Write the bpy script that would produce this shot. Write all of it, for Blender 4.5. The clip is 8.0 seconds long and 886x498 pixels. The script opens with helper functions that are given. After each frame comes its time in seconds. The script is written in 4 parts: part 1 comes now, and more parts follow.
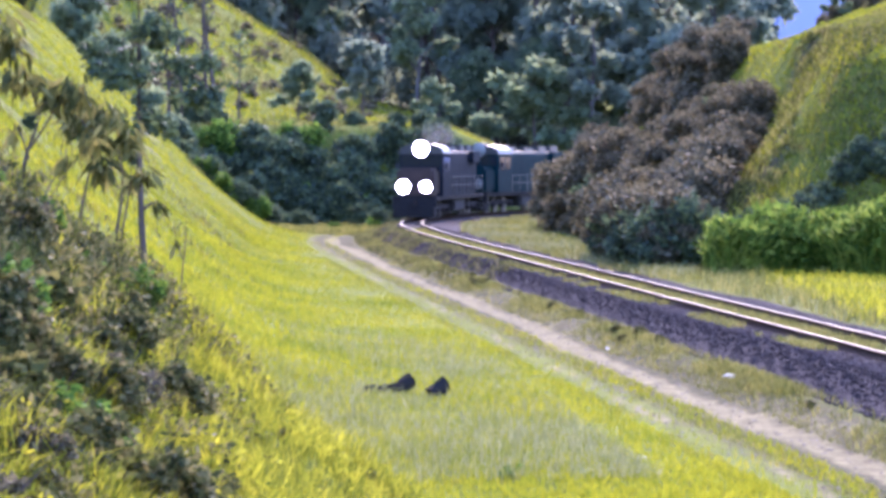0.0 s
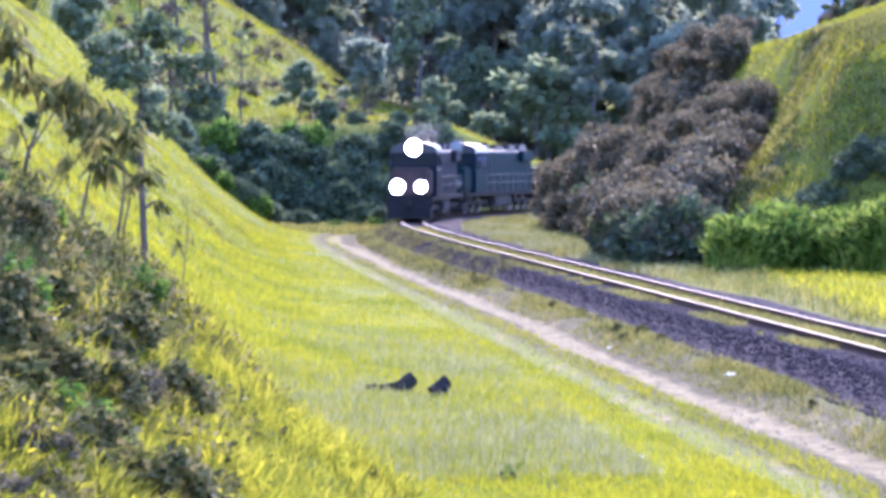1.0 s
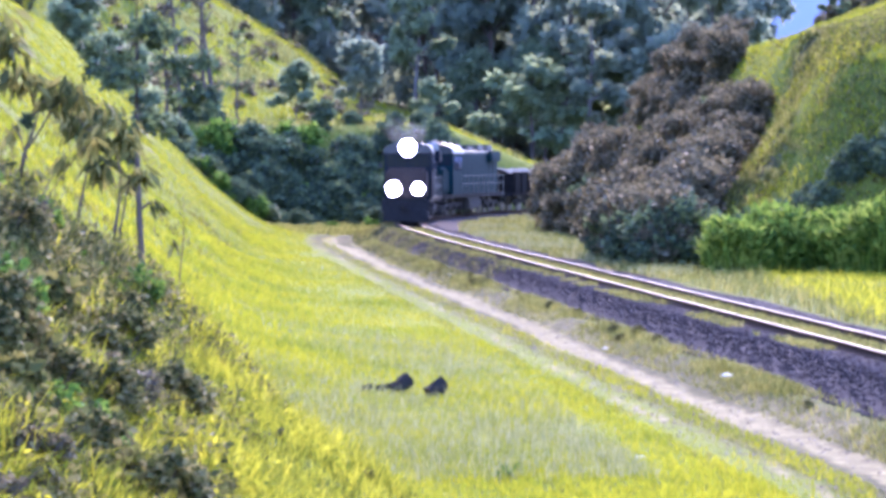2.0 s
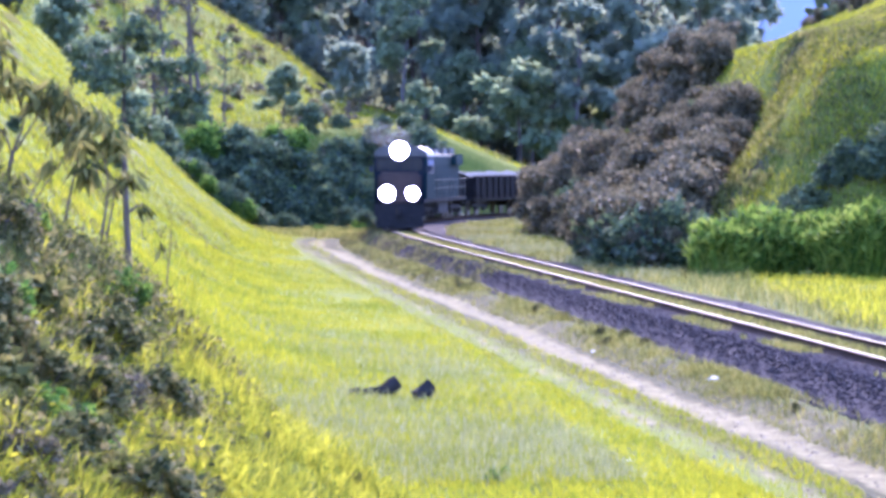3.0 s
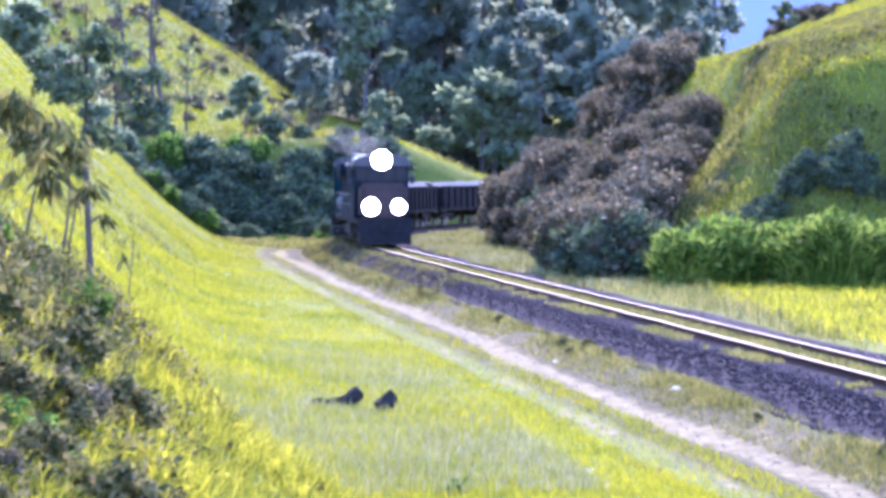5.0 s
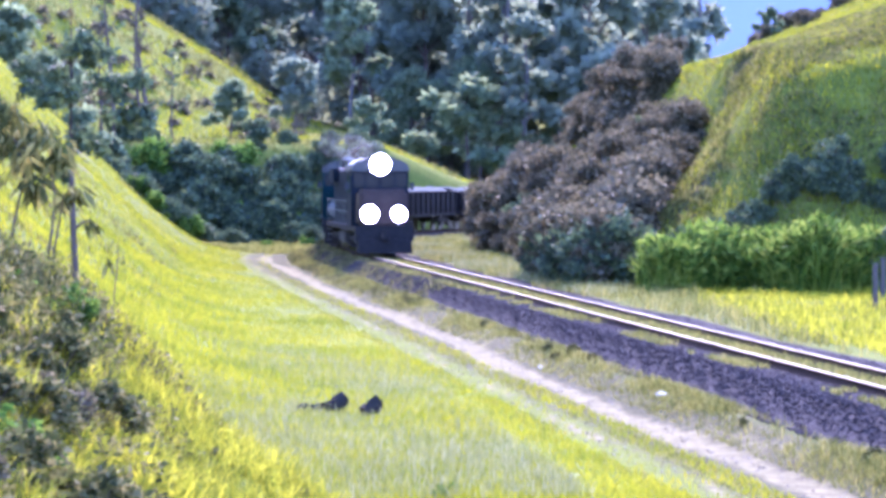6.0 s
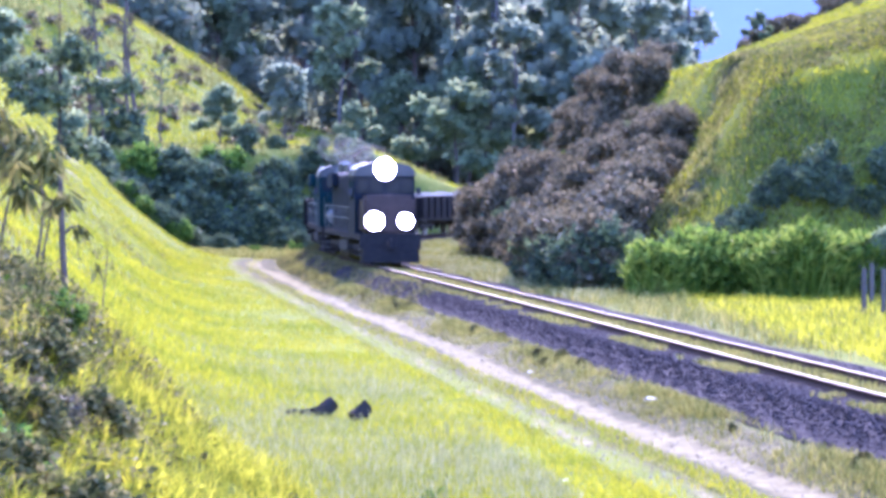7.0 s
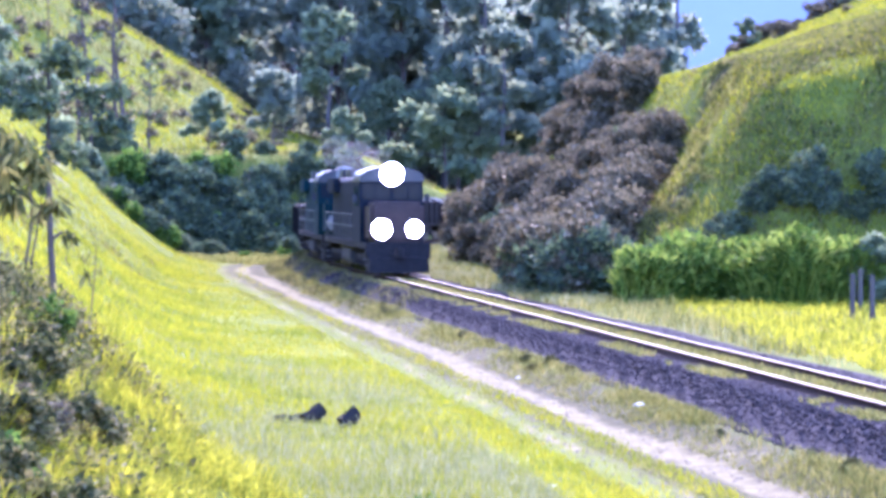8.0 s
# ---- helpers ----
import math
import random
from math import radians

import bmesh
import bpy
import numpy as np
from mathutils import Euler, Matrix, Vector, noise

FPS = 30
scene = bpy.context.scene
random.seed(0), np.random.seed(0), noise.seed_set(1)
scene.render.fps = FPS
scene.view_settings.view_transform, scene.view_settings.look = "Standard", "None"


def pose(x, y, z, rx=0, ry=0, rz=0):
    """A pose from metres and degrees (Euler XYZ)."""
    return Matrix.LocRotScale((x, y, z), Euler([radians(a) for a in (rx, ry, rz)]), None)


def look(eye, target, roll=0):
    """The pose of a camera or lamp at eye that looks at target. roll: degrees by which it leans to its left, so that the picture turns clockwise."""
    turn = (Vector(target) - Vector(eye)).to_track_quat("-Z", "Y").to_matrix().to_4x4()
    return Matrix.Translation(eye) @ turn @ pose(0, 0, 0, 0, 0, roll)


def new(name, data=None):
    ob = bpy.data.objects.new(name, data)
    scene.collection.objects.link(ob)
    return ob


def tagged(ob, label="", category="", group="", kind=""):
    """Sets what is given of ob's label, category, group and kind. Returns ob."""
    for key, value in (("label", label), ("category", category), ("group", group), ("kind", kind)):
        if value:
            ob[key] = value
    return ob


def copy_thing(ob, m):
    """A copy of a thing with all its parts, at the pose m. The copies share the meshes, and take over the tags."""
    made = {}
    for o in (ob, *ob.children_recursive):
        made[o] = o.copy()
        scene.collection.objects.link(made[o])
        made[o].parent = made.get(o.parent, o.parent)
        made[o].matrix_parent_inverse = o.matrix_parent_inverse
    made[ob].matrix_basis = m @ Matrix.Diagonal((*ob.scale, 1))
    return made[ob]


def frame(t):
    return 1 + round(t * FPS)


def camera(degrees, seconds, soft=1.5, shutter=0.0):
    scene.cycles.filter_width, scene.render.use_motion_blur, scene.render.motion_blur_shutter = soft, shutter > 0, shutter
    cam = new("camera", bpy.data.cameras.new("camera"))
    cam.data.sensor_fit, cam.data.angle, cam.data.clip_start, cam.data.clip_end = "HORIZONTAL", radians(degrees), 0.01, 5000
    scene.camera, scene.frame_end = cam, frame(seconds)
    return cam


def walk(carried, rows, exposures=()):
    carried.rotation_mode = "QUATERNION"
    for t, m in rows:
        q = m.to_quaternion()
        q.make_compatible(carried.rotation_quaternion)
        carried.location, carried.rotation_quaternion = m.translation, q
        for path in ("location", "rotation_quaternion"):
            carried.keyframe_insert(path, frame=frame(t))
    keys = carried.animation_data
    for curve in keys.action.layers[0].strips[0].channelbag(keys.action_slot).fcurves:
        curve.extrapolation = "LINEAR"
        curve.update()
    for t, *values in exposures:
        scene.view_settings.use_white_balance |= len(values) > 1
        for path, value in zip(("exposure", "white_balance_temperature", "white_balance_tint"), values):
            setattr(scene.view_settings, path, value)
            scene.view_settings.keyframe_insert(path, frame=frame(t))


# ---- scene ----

# ---------------------------------------------------------------- camera
# x to the side, y along the view, z up; the rail heads lie at z = 0
EYE = (0.0, 0.0, 3.25)
FOCAL = 5000.0                      # focal length over a picture 1568 wide
cam = camera(2 * math.degrees(math.atan(784 / FOCAL)), 8.0, soft=3.8)
# seconds, turn to the side and tilt in the same units as FOCAL, roll in degrees
PAN = [(0.0, 0, 0, 0.0), (0.5, -2.5, 1.4, 0.0), (1.0, -2.8, 1.9, 0.0), (1.5, -3.0, 2.0, 0.0), (2.2, 8, 0, 0.0), (3.0, 26, -5, 0.0),
       (3.5, 43, -9.3, 0.0), (4.0, 60, -13.6, 0.0), (4.5, 77.5, -18.4, 0.0), (5.2, 98, -25, 0.0), (6.0, 118.5, -32.5, 0.0),
       (6.5, 128.3, -37, 0.0), (7.0, 138, -41.5, 0.0), (7.5, 148, -46, 0.0), (8.0, 158, -51.7, 0.0)]
walk(cam, [(t, look(EYE, (a / 5.0, 1000.0, EYE[2] - (161 + b) / 5.0), r)) for t, a, b, r in PAN],
     [(0.0, 2.27, 5200, 46), (0.4, 2.37, 5150, 46), (1.5, 2.54, 5050, 46), (3.5, 2.59, 4900, 47), (8.0, 2.78, 4850, 51)])

# ---------------------------------------------------------------- world and sun
SUN_AZ, SUN_EL = radians(5), radians(34)      # azimuth from the view's line towards +x
world = bpy.data.worlds.new("world")
scene.world = world
world.use_nodes = True
wn = world.node_tree.nodes
sky = wn.new("ShaderNodeTexSky")
sky.sky_type, sky.sun_disc = "NISHITA", False
sky.sun_elevation, sky.sun_rotation = SUN_EL, SUN_AZ
sky.air_density, sky.dust_density, sky.ozone_density = 1.2, 1.5, 4.0
world.node_tree.links.new(sky.outputs[0], wn["Background"].inputs[0])
wn["Background"].inputs[1].default_value = 0.15
sun = new("sun", bpy.data.lights.new("sun", "SUN"))
sun.data.energy, sun.data.angle, sun.data.color = 2.0, radians(0.8), (1.0, 0.81, 0.45)
sun.matrix_world = look((math.sin(SUN_AZ) * math.cos(SUN_EL) * 100, math.cos(SUN_AZ) * math.cos(SUN_EL) * 100, math.sin(SUN_EL) * 100), (0, 0, 0))


# ---------------------------------------------------------------- materials
def surface(name, stops, scale=1.0, rough=0.9, detail=0.6, bump=0.3, fine=6.0, translucent=0.0, metal=0.0, glow=0.0, spread=0.0, random_by=""):
    """A material whose colour runs over stops by noise at two scales; stops are colours from dark to light."""
    m = bpy.data.materials.new(name)
    m.use_nodes = True
    n, l = m.node_tree.nodes, m.node_tree.links
    b, out = n["Principled BSDF"], n["Material Output"]
    co = n.new("ShaderNodeTexCoord")
    big, small = n.new("ShaderNodeTexNoise"), n.new("ShaderNodeTexNoise")
    big.inputs["Scale"].default_value, small.inputs["Scale"].default_value = scale, scale * fine
    for k in (big, small):
        k.inputs["Detail"].default_value, k.inputs["Roughness"].default_value = 4, 0.6
        l.new(co.outputs["Object"], k.inputs["Vector"])
    mix = n.new("ShaderNodeMix")
    mix.inputs[0].default_value = detail
    l.new(big.outputs[0], mix.inputs[2])
    l.new(small.outputs[0], mix.inputs[3])
    value = mix.outputs[0]
    if random_by:
        rnd = n.new("ShaderNodeNewGeometry" if random_by == "island" else "ShaderNodeObjectInfo")
        more = n.new("ShaderNodeMath")
        more.operation = "MULTIPLY_ADD"
        l.new(rnd.outputs["Random Per Island" if random_by == "island" else "Random"], more.inputs[0])
        more.inputs[1].default_value = spread
        l.new(value, more.inputs[2])
        less = n.new("ShaderNodeMath")
        less.operation = "SUBTRACT"
        l.new(more.outputs[0], less.inputs[0])
        less.inputs[1].default_value = spread / 2
        value = less.outputs[0]
    ramp = n.new("ShaderNodeValToRGB")
    e = ramp.color_ramp.elements
    while len(e) < len(stops):
        e.new(0.5)
    for i, c in enumerate(stops):
        e[i].position = 0.3 + 0.4 * i / max(1, len(stops) - 1)
        e[i].color = (*c, 1)
    l.new(value, ramp.inputs[0])
    l.new(ramp.outputs[0], b.inputs["Base Color"])
    b.inputs["Roughness"].default_value, b.inputs["Metallic"].default_value = rough, metal
    if rough >= 0.8:
        b.inputs["Specular IOR Level"].default_value = 0.05
    if bump:
        bp = n.new("ShaderNodeBump")
        bp.inputs["Strength"].default_value, bp.inputs["Distance"].default_value = bump, 0.1 / scale
        l.new(small.outputs[0], bp.inputs["Height"])
        l.new(bp.outputs[0], b.inputs["Normal"])
    if glow:
        b.inputs["Emission Color"].default_value, b.inputs["Emission Strength"].default_value = (*stops[0], 1), glow
    if translucent:
        b.inputs["Specular IOR Level"].default_value = 0.08 if 0.35 <= translucent < 0.6 else 0.2
        b.inputs["Roughness"].default_value = min(rough, 0.65)
        t, add = n.new("ShaderNodeBsdfTranslucent"), n.new("ShaderNodeMixShader")
        l.new(ramp.outputs[0], t.inputs["Color"])
        add.inputs[0].default_value = translucent
        l.new(b.outputs[0], add.inputs[1])
        l.new(t.outputs[0], add.inputs[2])
        l.new(add.outputs[0], out.inputs["Surface"])
    return m


# ---------------------------------------------------------------- the track's line
def track_line():
    """Centre of the track from near to far: straight, then easing into a curve to the side."""
    x, y, a, pts = 11.186, 18.0, math.atan(0.112), []
    for i in range(420):
        pts.append((x, y, a))
        k = float(np.interp(y, [90, 106, 130, 142, 152], [0, 1 / 3300, 1 / 420, 1 / 95, 1 / 88])) if a > -1.2 else 0.0
        x, y, a = x - 0.5 * math.sin(a), y + 0.5 * math.cos(a), a - 0.5 * k
    return pts


LINE = track_line()
LX, LY = np.array([p[0] for p in LINE]), np.array([p[1] for p in LINE])
MONO = int(np.argmax(LY))


def track_x(y):
    """Side place of the track's centre at a distance y, as far as the curve."""
    return np.interp(y, LY[:MONO], LX[:MONO])


def on_track(s):
    """Place and heading at s metres from the line's near end."""
    i = max(0.0, min(len(LINE) - 1.001, s / 0.5))
    j, f = int(i), i - int(i)
    return [LINE[j][k] * (1 - f) + LINE[j + 1][k] * f for k in range(3)]


# ---------------------------------------------------------------- the ground
def smooth(a, b, v):
    t = np.clip((v - a) / (b - a), 0, 1)
    return t * t * (3 - 2 * t)


def foot_left(y):
    return np.interp(y, [-60, 15, 28, 34, 42, 60, 100, 160, 170, 200], [1.5, 0.9, 0.3, -1.0, -3.4, -4.6, -7.0, -10.2, -14.0, -30.0])


def waves(x, y, s, seed):
    return (np.sin(x / s + seed) * np.cos(y / s * 1.3 + seed * 2.1) + 0.5 * np.sin(x / s * 2.3 + 1.7 * seed + y / s) + 0.3 * np.cos(y / s * 3.1 - x / s * 2.2 + seed)) / 1.8


def height(x, y):
    """Height of the ground, for arrays."""
    x, y = np.asarray(x, float), np.asarray(y, float)
    tx = track_x(y)
    o = x - tx                                     # offset from the track
    # level strip with the ballast bed
    z = np.full_like(o, -0.9)
    z = z + 0.03 * waves(x, y, 2.2, 1.0) * smooth(4.5, 6.0, -o) + 0.02 * waves(x, y, 1.1, 4.0) * smooth(2.4, 3.5, np.abs(o))
    z = np.where(o > 0, np.where(y < 175, -0.35 + 0.05 * waves(x, y, 3, 2.0), z), z)
    z = z + 0.28 * smooth(-3.2, -2.0, o) * (o <= 0)
    bed = np.where(o < 0, smooth(-1.98, -1.2, o), smooth(2.0, 1.3, o)) * (y < 215)
    z = z * (1 - bed) + -0.16 * bed
    # hillside beside the meadow
    h = foot_left(y) - x + 0.5 * waves(x, y, 6, 3.0)
    soft_foot = 0.1 + 2.2 * smooth(40, 62, y)
    hs = 0.5 * (h + np.sqrt(h * h + soft_foot)) - 0.1
    rise = np.maximum(0, np.minimum(hs * (0.8 + 0.18 * smooth(38, 60, y)), 11.5 + 0.35 * (hs - 11.5)))
    near = smooth(60, 20, y) * 0.3 * waves(x, y, 0.9, 5.0)
    z = z + rise + np.where(h > 0.3, near, 0)
    # slope and terrace beyond the curve, then the grassy hill
    g = y - (177 + 0.55 * (x + 8)) + 1.0 * waves(x, y, 5, 6.0)
    g = np.where(x > 30, y - 198, g)
    cut = 6.3 * smooth(0, 8, g) * np.interp(x, [0.0, 6, 13, 40], [1.0, 0.6, 0.25, 0.0])
    crest = np.interp(x, [-60, -25, -18.9, -12.5, -7.0, 1, 30, 80], [32, 20.0, 16.1, 12.4, 7.7, 5.4, 3.0, 3.0])
    hill = np.clip((g - 16) / 45, 0, 1) * (crest - 5.4) * smooth(300, 252, y)
    z = z + np.where(h > 0, 0, cut) + np.maximum(0, hill) * smooth(-2, 4, -h + 4)
    z = z + 1.95 * smooth(11, 4, y) * smooth(-70, -40, y)      # knoll from which one looks
    # hill on the other side of the track, with a steep cut bank in front
    q = o - 5.0 - 2.0 * smooth(98, 110, y) + 0.5 * waves(x, y, 4, 8.0)
    w = y + 1.2 * waves(x, y, 4, 9.0)
    steep = np.interp(w, [91.5, 94, 98, 101.5, 110, 125], [0, 0.46, 0.83, 0.94, 0.98, 1.0])
    gentle = np.interp(w, [91.0, 100, 112, 125], [0, 0.66, 0.94, 1.0])
    side = smooth(11.5, 15.0, x + 0.8 * waves(x, y, 2.5, 4.0))
    front = steep * side + gentle * (1 - side)
    back = smooth(190, 155, y)
    top = np.interp(x, [4, 8, 11.5, 14, 15.4, 17.5, 20, 26, 60], [3.0, 5.0, 7.5, 8.5, 8.8, 9.3, 10.3, 12.0, 16.0])
    z = z + np.where(q > 0, np.minimum(q * 1.25, top), 0) * front * back
    # eroded rise behind that hill's crest
    z = z + smooth(126, 146, w) * smooth(185, 160, y) * np.interp(x, [18.0, 21, 27, 40], [0, 0.4, 1.3, 3.0])
    # distant wooded hills
    far = smooth(230, 620, y) * (62 + 8 * waves(x, y, 60, 2.0)) * smooth(0.135, 0.09, x / np.maximum(y, 100))
    z = z + far
    return z


def axis(parts):
    out = []
    for a, b, step in parts:
        out += list(np.arange(a, b, step))
    return np.array(out + [parts[-1][1]])


def quick_mesh(name, verts, faces, material, parent=None, soft=False):
    """A mesh object from arrays of vertices and of faces with equally many corners."""
    me = bpy.data.meshes.new(name)
    verts, faces = np.asarray(verts, np.float32).reshape(-1, 3), np.asarray(faces, np.int32)
    k = faces.shape[1]
    me.vertices.add(len(verts))
    me.vertices.foreach_set("co", verts.ravel())
    me.loops.add(faces.size)
    me.loops.foreach_set("vertex_index", faces.ravel())
    me.polygons.add(len(faces))
    me.polygons.foreach_set("loop_start", np.arange(0, faces.size, k, dtype=np.int32))
    me.materials.append(material)
    me.update(calc_edges=True)
    if soft:
        me.shade_smooth()
    ob = new(name, me)
    if parent:
        ob.parent = parent
    return ob


def part(name, bm, material, parent, label=""):
    me = bpy.data.meshes.new(name)
    bm.normal_update()
    bm.to_mesh(me)
    bm.free()
    me.materials.append(material)
    ob = new(name, me)
    ob.parent = parent
    if label:
        ob["label"] = label
    return ob


def box(bm, x0, x1, y0, y1, z0, z1, bevel=0.0):
    g = bmesh.ops.create_cube(bm, size=1.0, matrix=Matrix.Translation(((x0 + x1) / 2, (y0 + y1) / 2, (z0 + z1) / 2)) @ Matrix.Diagonal((x1 - x0, y1 - y0, z1 - z0, 1)))
    if bevel:
        es = list({e for v in g["verts"] for e in v.link_edges})
        bmesh.ops.bevel(bm, geom=es, offset=bevel, segments=2, affect="EDGES")


def disc(bm, x, y, z, r, depth, axis="Y", seg=20, r2=None):
    turn = {"X": pose(0, 0, 0, 0, 90, 0), "Y": pose(0, 0, 0, 90, 0, 0), "Z": Matrix()}[axis]
    bmesh.ops.create_cone(bm, cap_ends=True, segments=seg, radius1=r, radius2=r if r2 is None else r2, depth=depth, matrix=Matrix.Translation((x, y, z)) @ turn)


def tube(pts, radii, sides=7):
    """Vertices and quads of a tapered tube along pts."""
    vs, fs = [], []
    for i, (p, r) in enumerate(zip(pts, radii)):
        d = Vector(pts[min(i + 1, len(pts) - 1)]) - Vector(pts[max(i - 1, 0)])
        q = d.to_track_quat("Z", "Y")
        for j in range(sides):
            a = 2 * math.pi * j / sides
            vs.append(tuple(Vector(p) + q @ Vector((r * math.cos(a), r * math.sin(a), 0))))
        if i:
            for j in range(sides):
                k = (j + 1) % sides
                fs.append(((i - 1) * sides + j, (i - 1) * sides + k, i * sides + k, i * sides + j))
    return vs, fs


def unit(rng, n):
    v = rng.normal(size=(n, 3))
    return v / np.linalg.norm(v, axis=1, keepdims=True)


def leaves(rng, centres, size, long=1.6, droop=0.0):
    """One pointed leaf at each of centres, turned by chance: vertices and quads."""
    n = len(centres)
    d = unit(rng, n)
    d[:, 2] -= droop
    d /= np.linalg.norm(d, axis=1, keepdims=True)
    side = np.cross(d, unit(rng, n))
    side /= np.linalg.norm(side, axis=1, keepdims=True) + 1e-6
    s = size * rng.uniform(0.6, 1.35, (n, 1))
    fold = np.cross(d, side) * s * 0.12
    v = np.stack([centres, centres + d * s * long * 0.45 + side * s * 0.5 + fold, centres + d * s * long, centres + d * s * long * 0.45 - side * s * 0.5 + fold], 1)
    return v.reshape(-1, 3), np.arange(4 * n).reshape(-1, 4)


def clumps(rng, n, lumps, spread, squash=0.8, shell=0.55):
    """n points over the shells of lumps inside a spread of three half-axes: an uneven crown."""
    c = unit(rng, lumps) * rng.uniform(0.25, 0.85, (lumps, 1)) * np.array(spread)
    r = rng.uniform(0.28, 0.52, lumps) * min(spread)
    k = rng.integers(0, lumps, n)
    p = unit(rng, n) * rng.uniform(shell, 1.08, (n, 1)) * r[k, None]
    p[:, 2] *= squash
    return c[k] + p


def blades(rng, x, y, tall, wide, lean=0.5, ground_z=None):
    """Bent grass blades on the ground: vertices and quads."""
    n = len(x)
    z = (height(x, y) if ground_z is None else ground_z) - 0.02
    t = tall * rng.uniform(0.5, 1.3, n)
    a, f = rng.uniform(0, 2 * math.pi, n), rng.uniform(0, 2 * math.pi, n)
    b = lean * rng.uniform(0.1, 1.0, n) * t
    w = wide * rng.uniform(0.6, 1.3, n)
    ox, oy = np.cos(f) * w / 2, np.sin(f) * w / 2
    bx, by = np.cos(a) * b, np.sin(a) * b
    def row(h, k, s):
        return np.stack([np.stack([x + bx * k - ox * s, y + by * k - oy * s, z + t * h], -1), np.stack([x + bx * k + ox * s, y + by * k + oy * s, z + t * h], -1)], 1)
    v = np.concatenate([row(0, 0, 1), row(0.6, 0.35, 0.85), row(1 - 0.25 * b / t, 1, 0.12)], 1)
    base = np.arange(n)[:, None] * 6
    q = np.concatenate([base + np.array([[0, 1, 3, 2]]), base + np.array([[2, 3, 5, 4]])], 0)
    return v.reshape(-1, 3), q


# ---------------------------------------------------------------- ground materials
def ground_material():
    m = surface("meadow", [(0.07, 0.09, 0.018), (0.13, 0.155, 0.022), (0.20, 0.205, 0.035)], 0.5, 0.95, 0.6, 0.5, 11)
    n, l = m.node_tree.nodes, m.node_tree.links
    b = n["Principled BSDF"]
    grass = b.inputs["Base Color"].links[0].from_socket
    co = n.new("ShaderNodeTexCoord")

    def cover(below, mask, dark, light, scale, rag):
        a, t, ramp, edge, mix = (n.new(k) for k in ("ShaderNodeAttribute", "ShaderNodeTexNoise", "ShaderNodeValToRGB", "ShaderNodeMath", "ShaderNodeMix"))
        a.attribute_name = mask
        t.inputs["Scale"].default_value, t.inputs["Detail"].default_value, t.inputs["Roughness"].default_value = scale, 6, 0.7
        l.new(co.outputs["Object"], t.inputs["Vector"])
        ramp.color_ramp.elements[0].position, ramp.color_ramp.elements[1].position = 0.35, 0.66
        ramp.color_ramp.elements[0].color, ramp.color_ramp.elements[1].color = (*dark, 1), (*light, 1)
        l.new(t.outputs[0], ramp.inputs[0])
        edge.operation = "MULTIPLY_ADD"
        l.new(t.outputs[0], edge.inputs[0])
        edge.inputs[1].default_value = rag
        l.new(a.outputs["Fac"], edge.inputs[2])
        cut = n.new("ShaderNodeMapRange")
        cut.inputs["From Min"].default_value, cut.inputs["From Max"].default_value = 0.35 + rag / 2, 0.65 + rag / 2
        l.new(edge.outputs[0], cut.inputs["Value"])
        mix.data_type = "RGBA"
        l.new(cut.outputs[0], mix.inputs[0])
        l.new(below, mix.inputs[6])
        l.new(ramp.outputs[0], mix.inputs[7])
        return mix.outputs[2]

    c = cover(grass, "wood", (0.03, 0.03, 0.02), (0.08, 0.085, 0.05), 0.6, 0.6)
    c = cover(c, "dry", (0.055, 0.055, 0.026), (0.115, 0.105, 0.052), 2.0, 1.1)
    c = cover(c, "earth", (0.125, 0.107, 0.058), (0.28, 0.243, 0.118), 2.2, 0.9)
    c = cover(c, "ballast", (0.04, 0.035, 0.041), (0.06, 0.053, 0.059), 16.0, 0.5)
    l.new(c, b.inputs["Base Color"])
    return m


xs = axis([(-2600, -200, 200), (-200, -40, 8), (-40, -20, 1.5), (-20, 24, 0.25), (24, 60, 1.5), (60, 200, 8), (200, 2600, 200)])
ys = axis([(-2000, -60, 200), (-60, 10, 5), (10, 60, 0.3), (60, 130, 0.6), (130, 215, 0.8), (215, 300, 4), (300, 700, 12), (700, 3200, 120)])
GX, GY = np.meshgrid(xs, ys)
GZ = height(GX, GY)
nx, ny = len(xs), len(ys)
idx = np.arange(nx * ny).reshape(ny, nx)
quads = np.stack([idx[:-1, :-1], idx[:-1, 1:], idx[1:, 1:], idx[1:, :-1]], -1).reshape(-1, 4)
ground = quick_mesh("ground", np.stack([GX, GY, GZ], -1), quads, ground_material(), soft=True)
tagged(ground, "grassy valley ground with slopes and a dirt track", "ground", kind="structure")


def ruts(x, y):
    """1 on the two wheel ruts of the dirt track beside the railway."""
    o = x - track_x(y) + 0.12 * np.sin(y / 7.0) + 0.07 * np.sin(y / 2.3)
    end = smooth(152, 140, y)
    bend = 0.5 * smooth(120, 144, y)
    wide = (0.95 + 0.25 * waves(x, y, 1.6, 2.0)) * np.exp(-((o + 3.4 + bend) / (0.36 + 0.08 * np.sin(y / 3.1))) ** 2)
    thin = (0.55 + 0.3 * waves(x, y, 1.9, 6.0)) * np.exp(-((o + 4.65 + 0.4 * bend) / 0.21) ** 2)
    bare = (0.34 + 0.3 * waves(1.3 * o, 0.3 * y, 1.4, 3.0)) * np.exp(-((o + 2.75) / 0.45) ** 2)
    wide = np.maximum(wide, bare)
    return np.maximum(wide, thin) * end


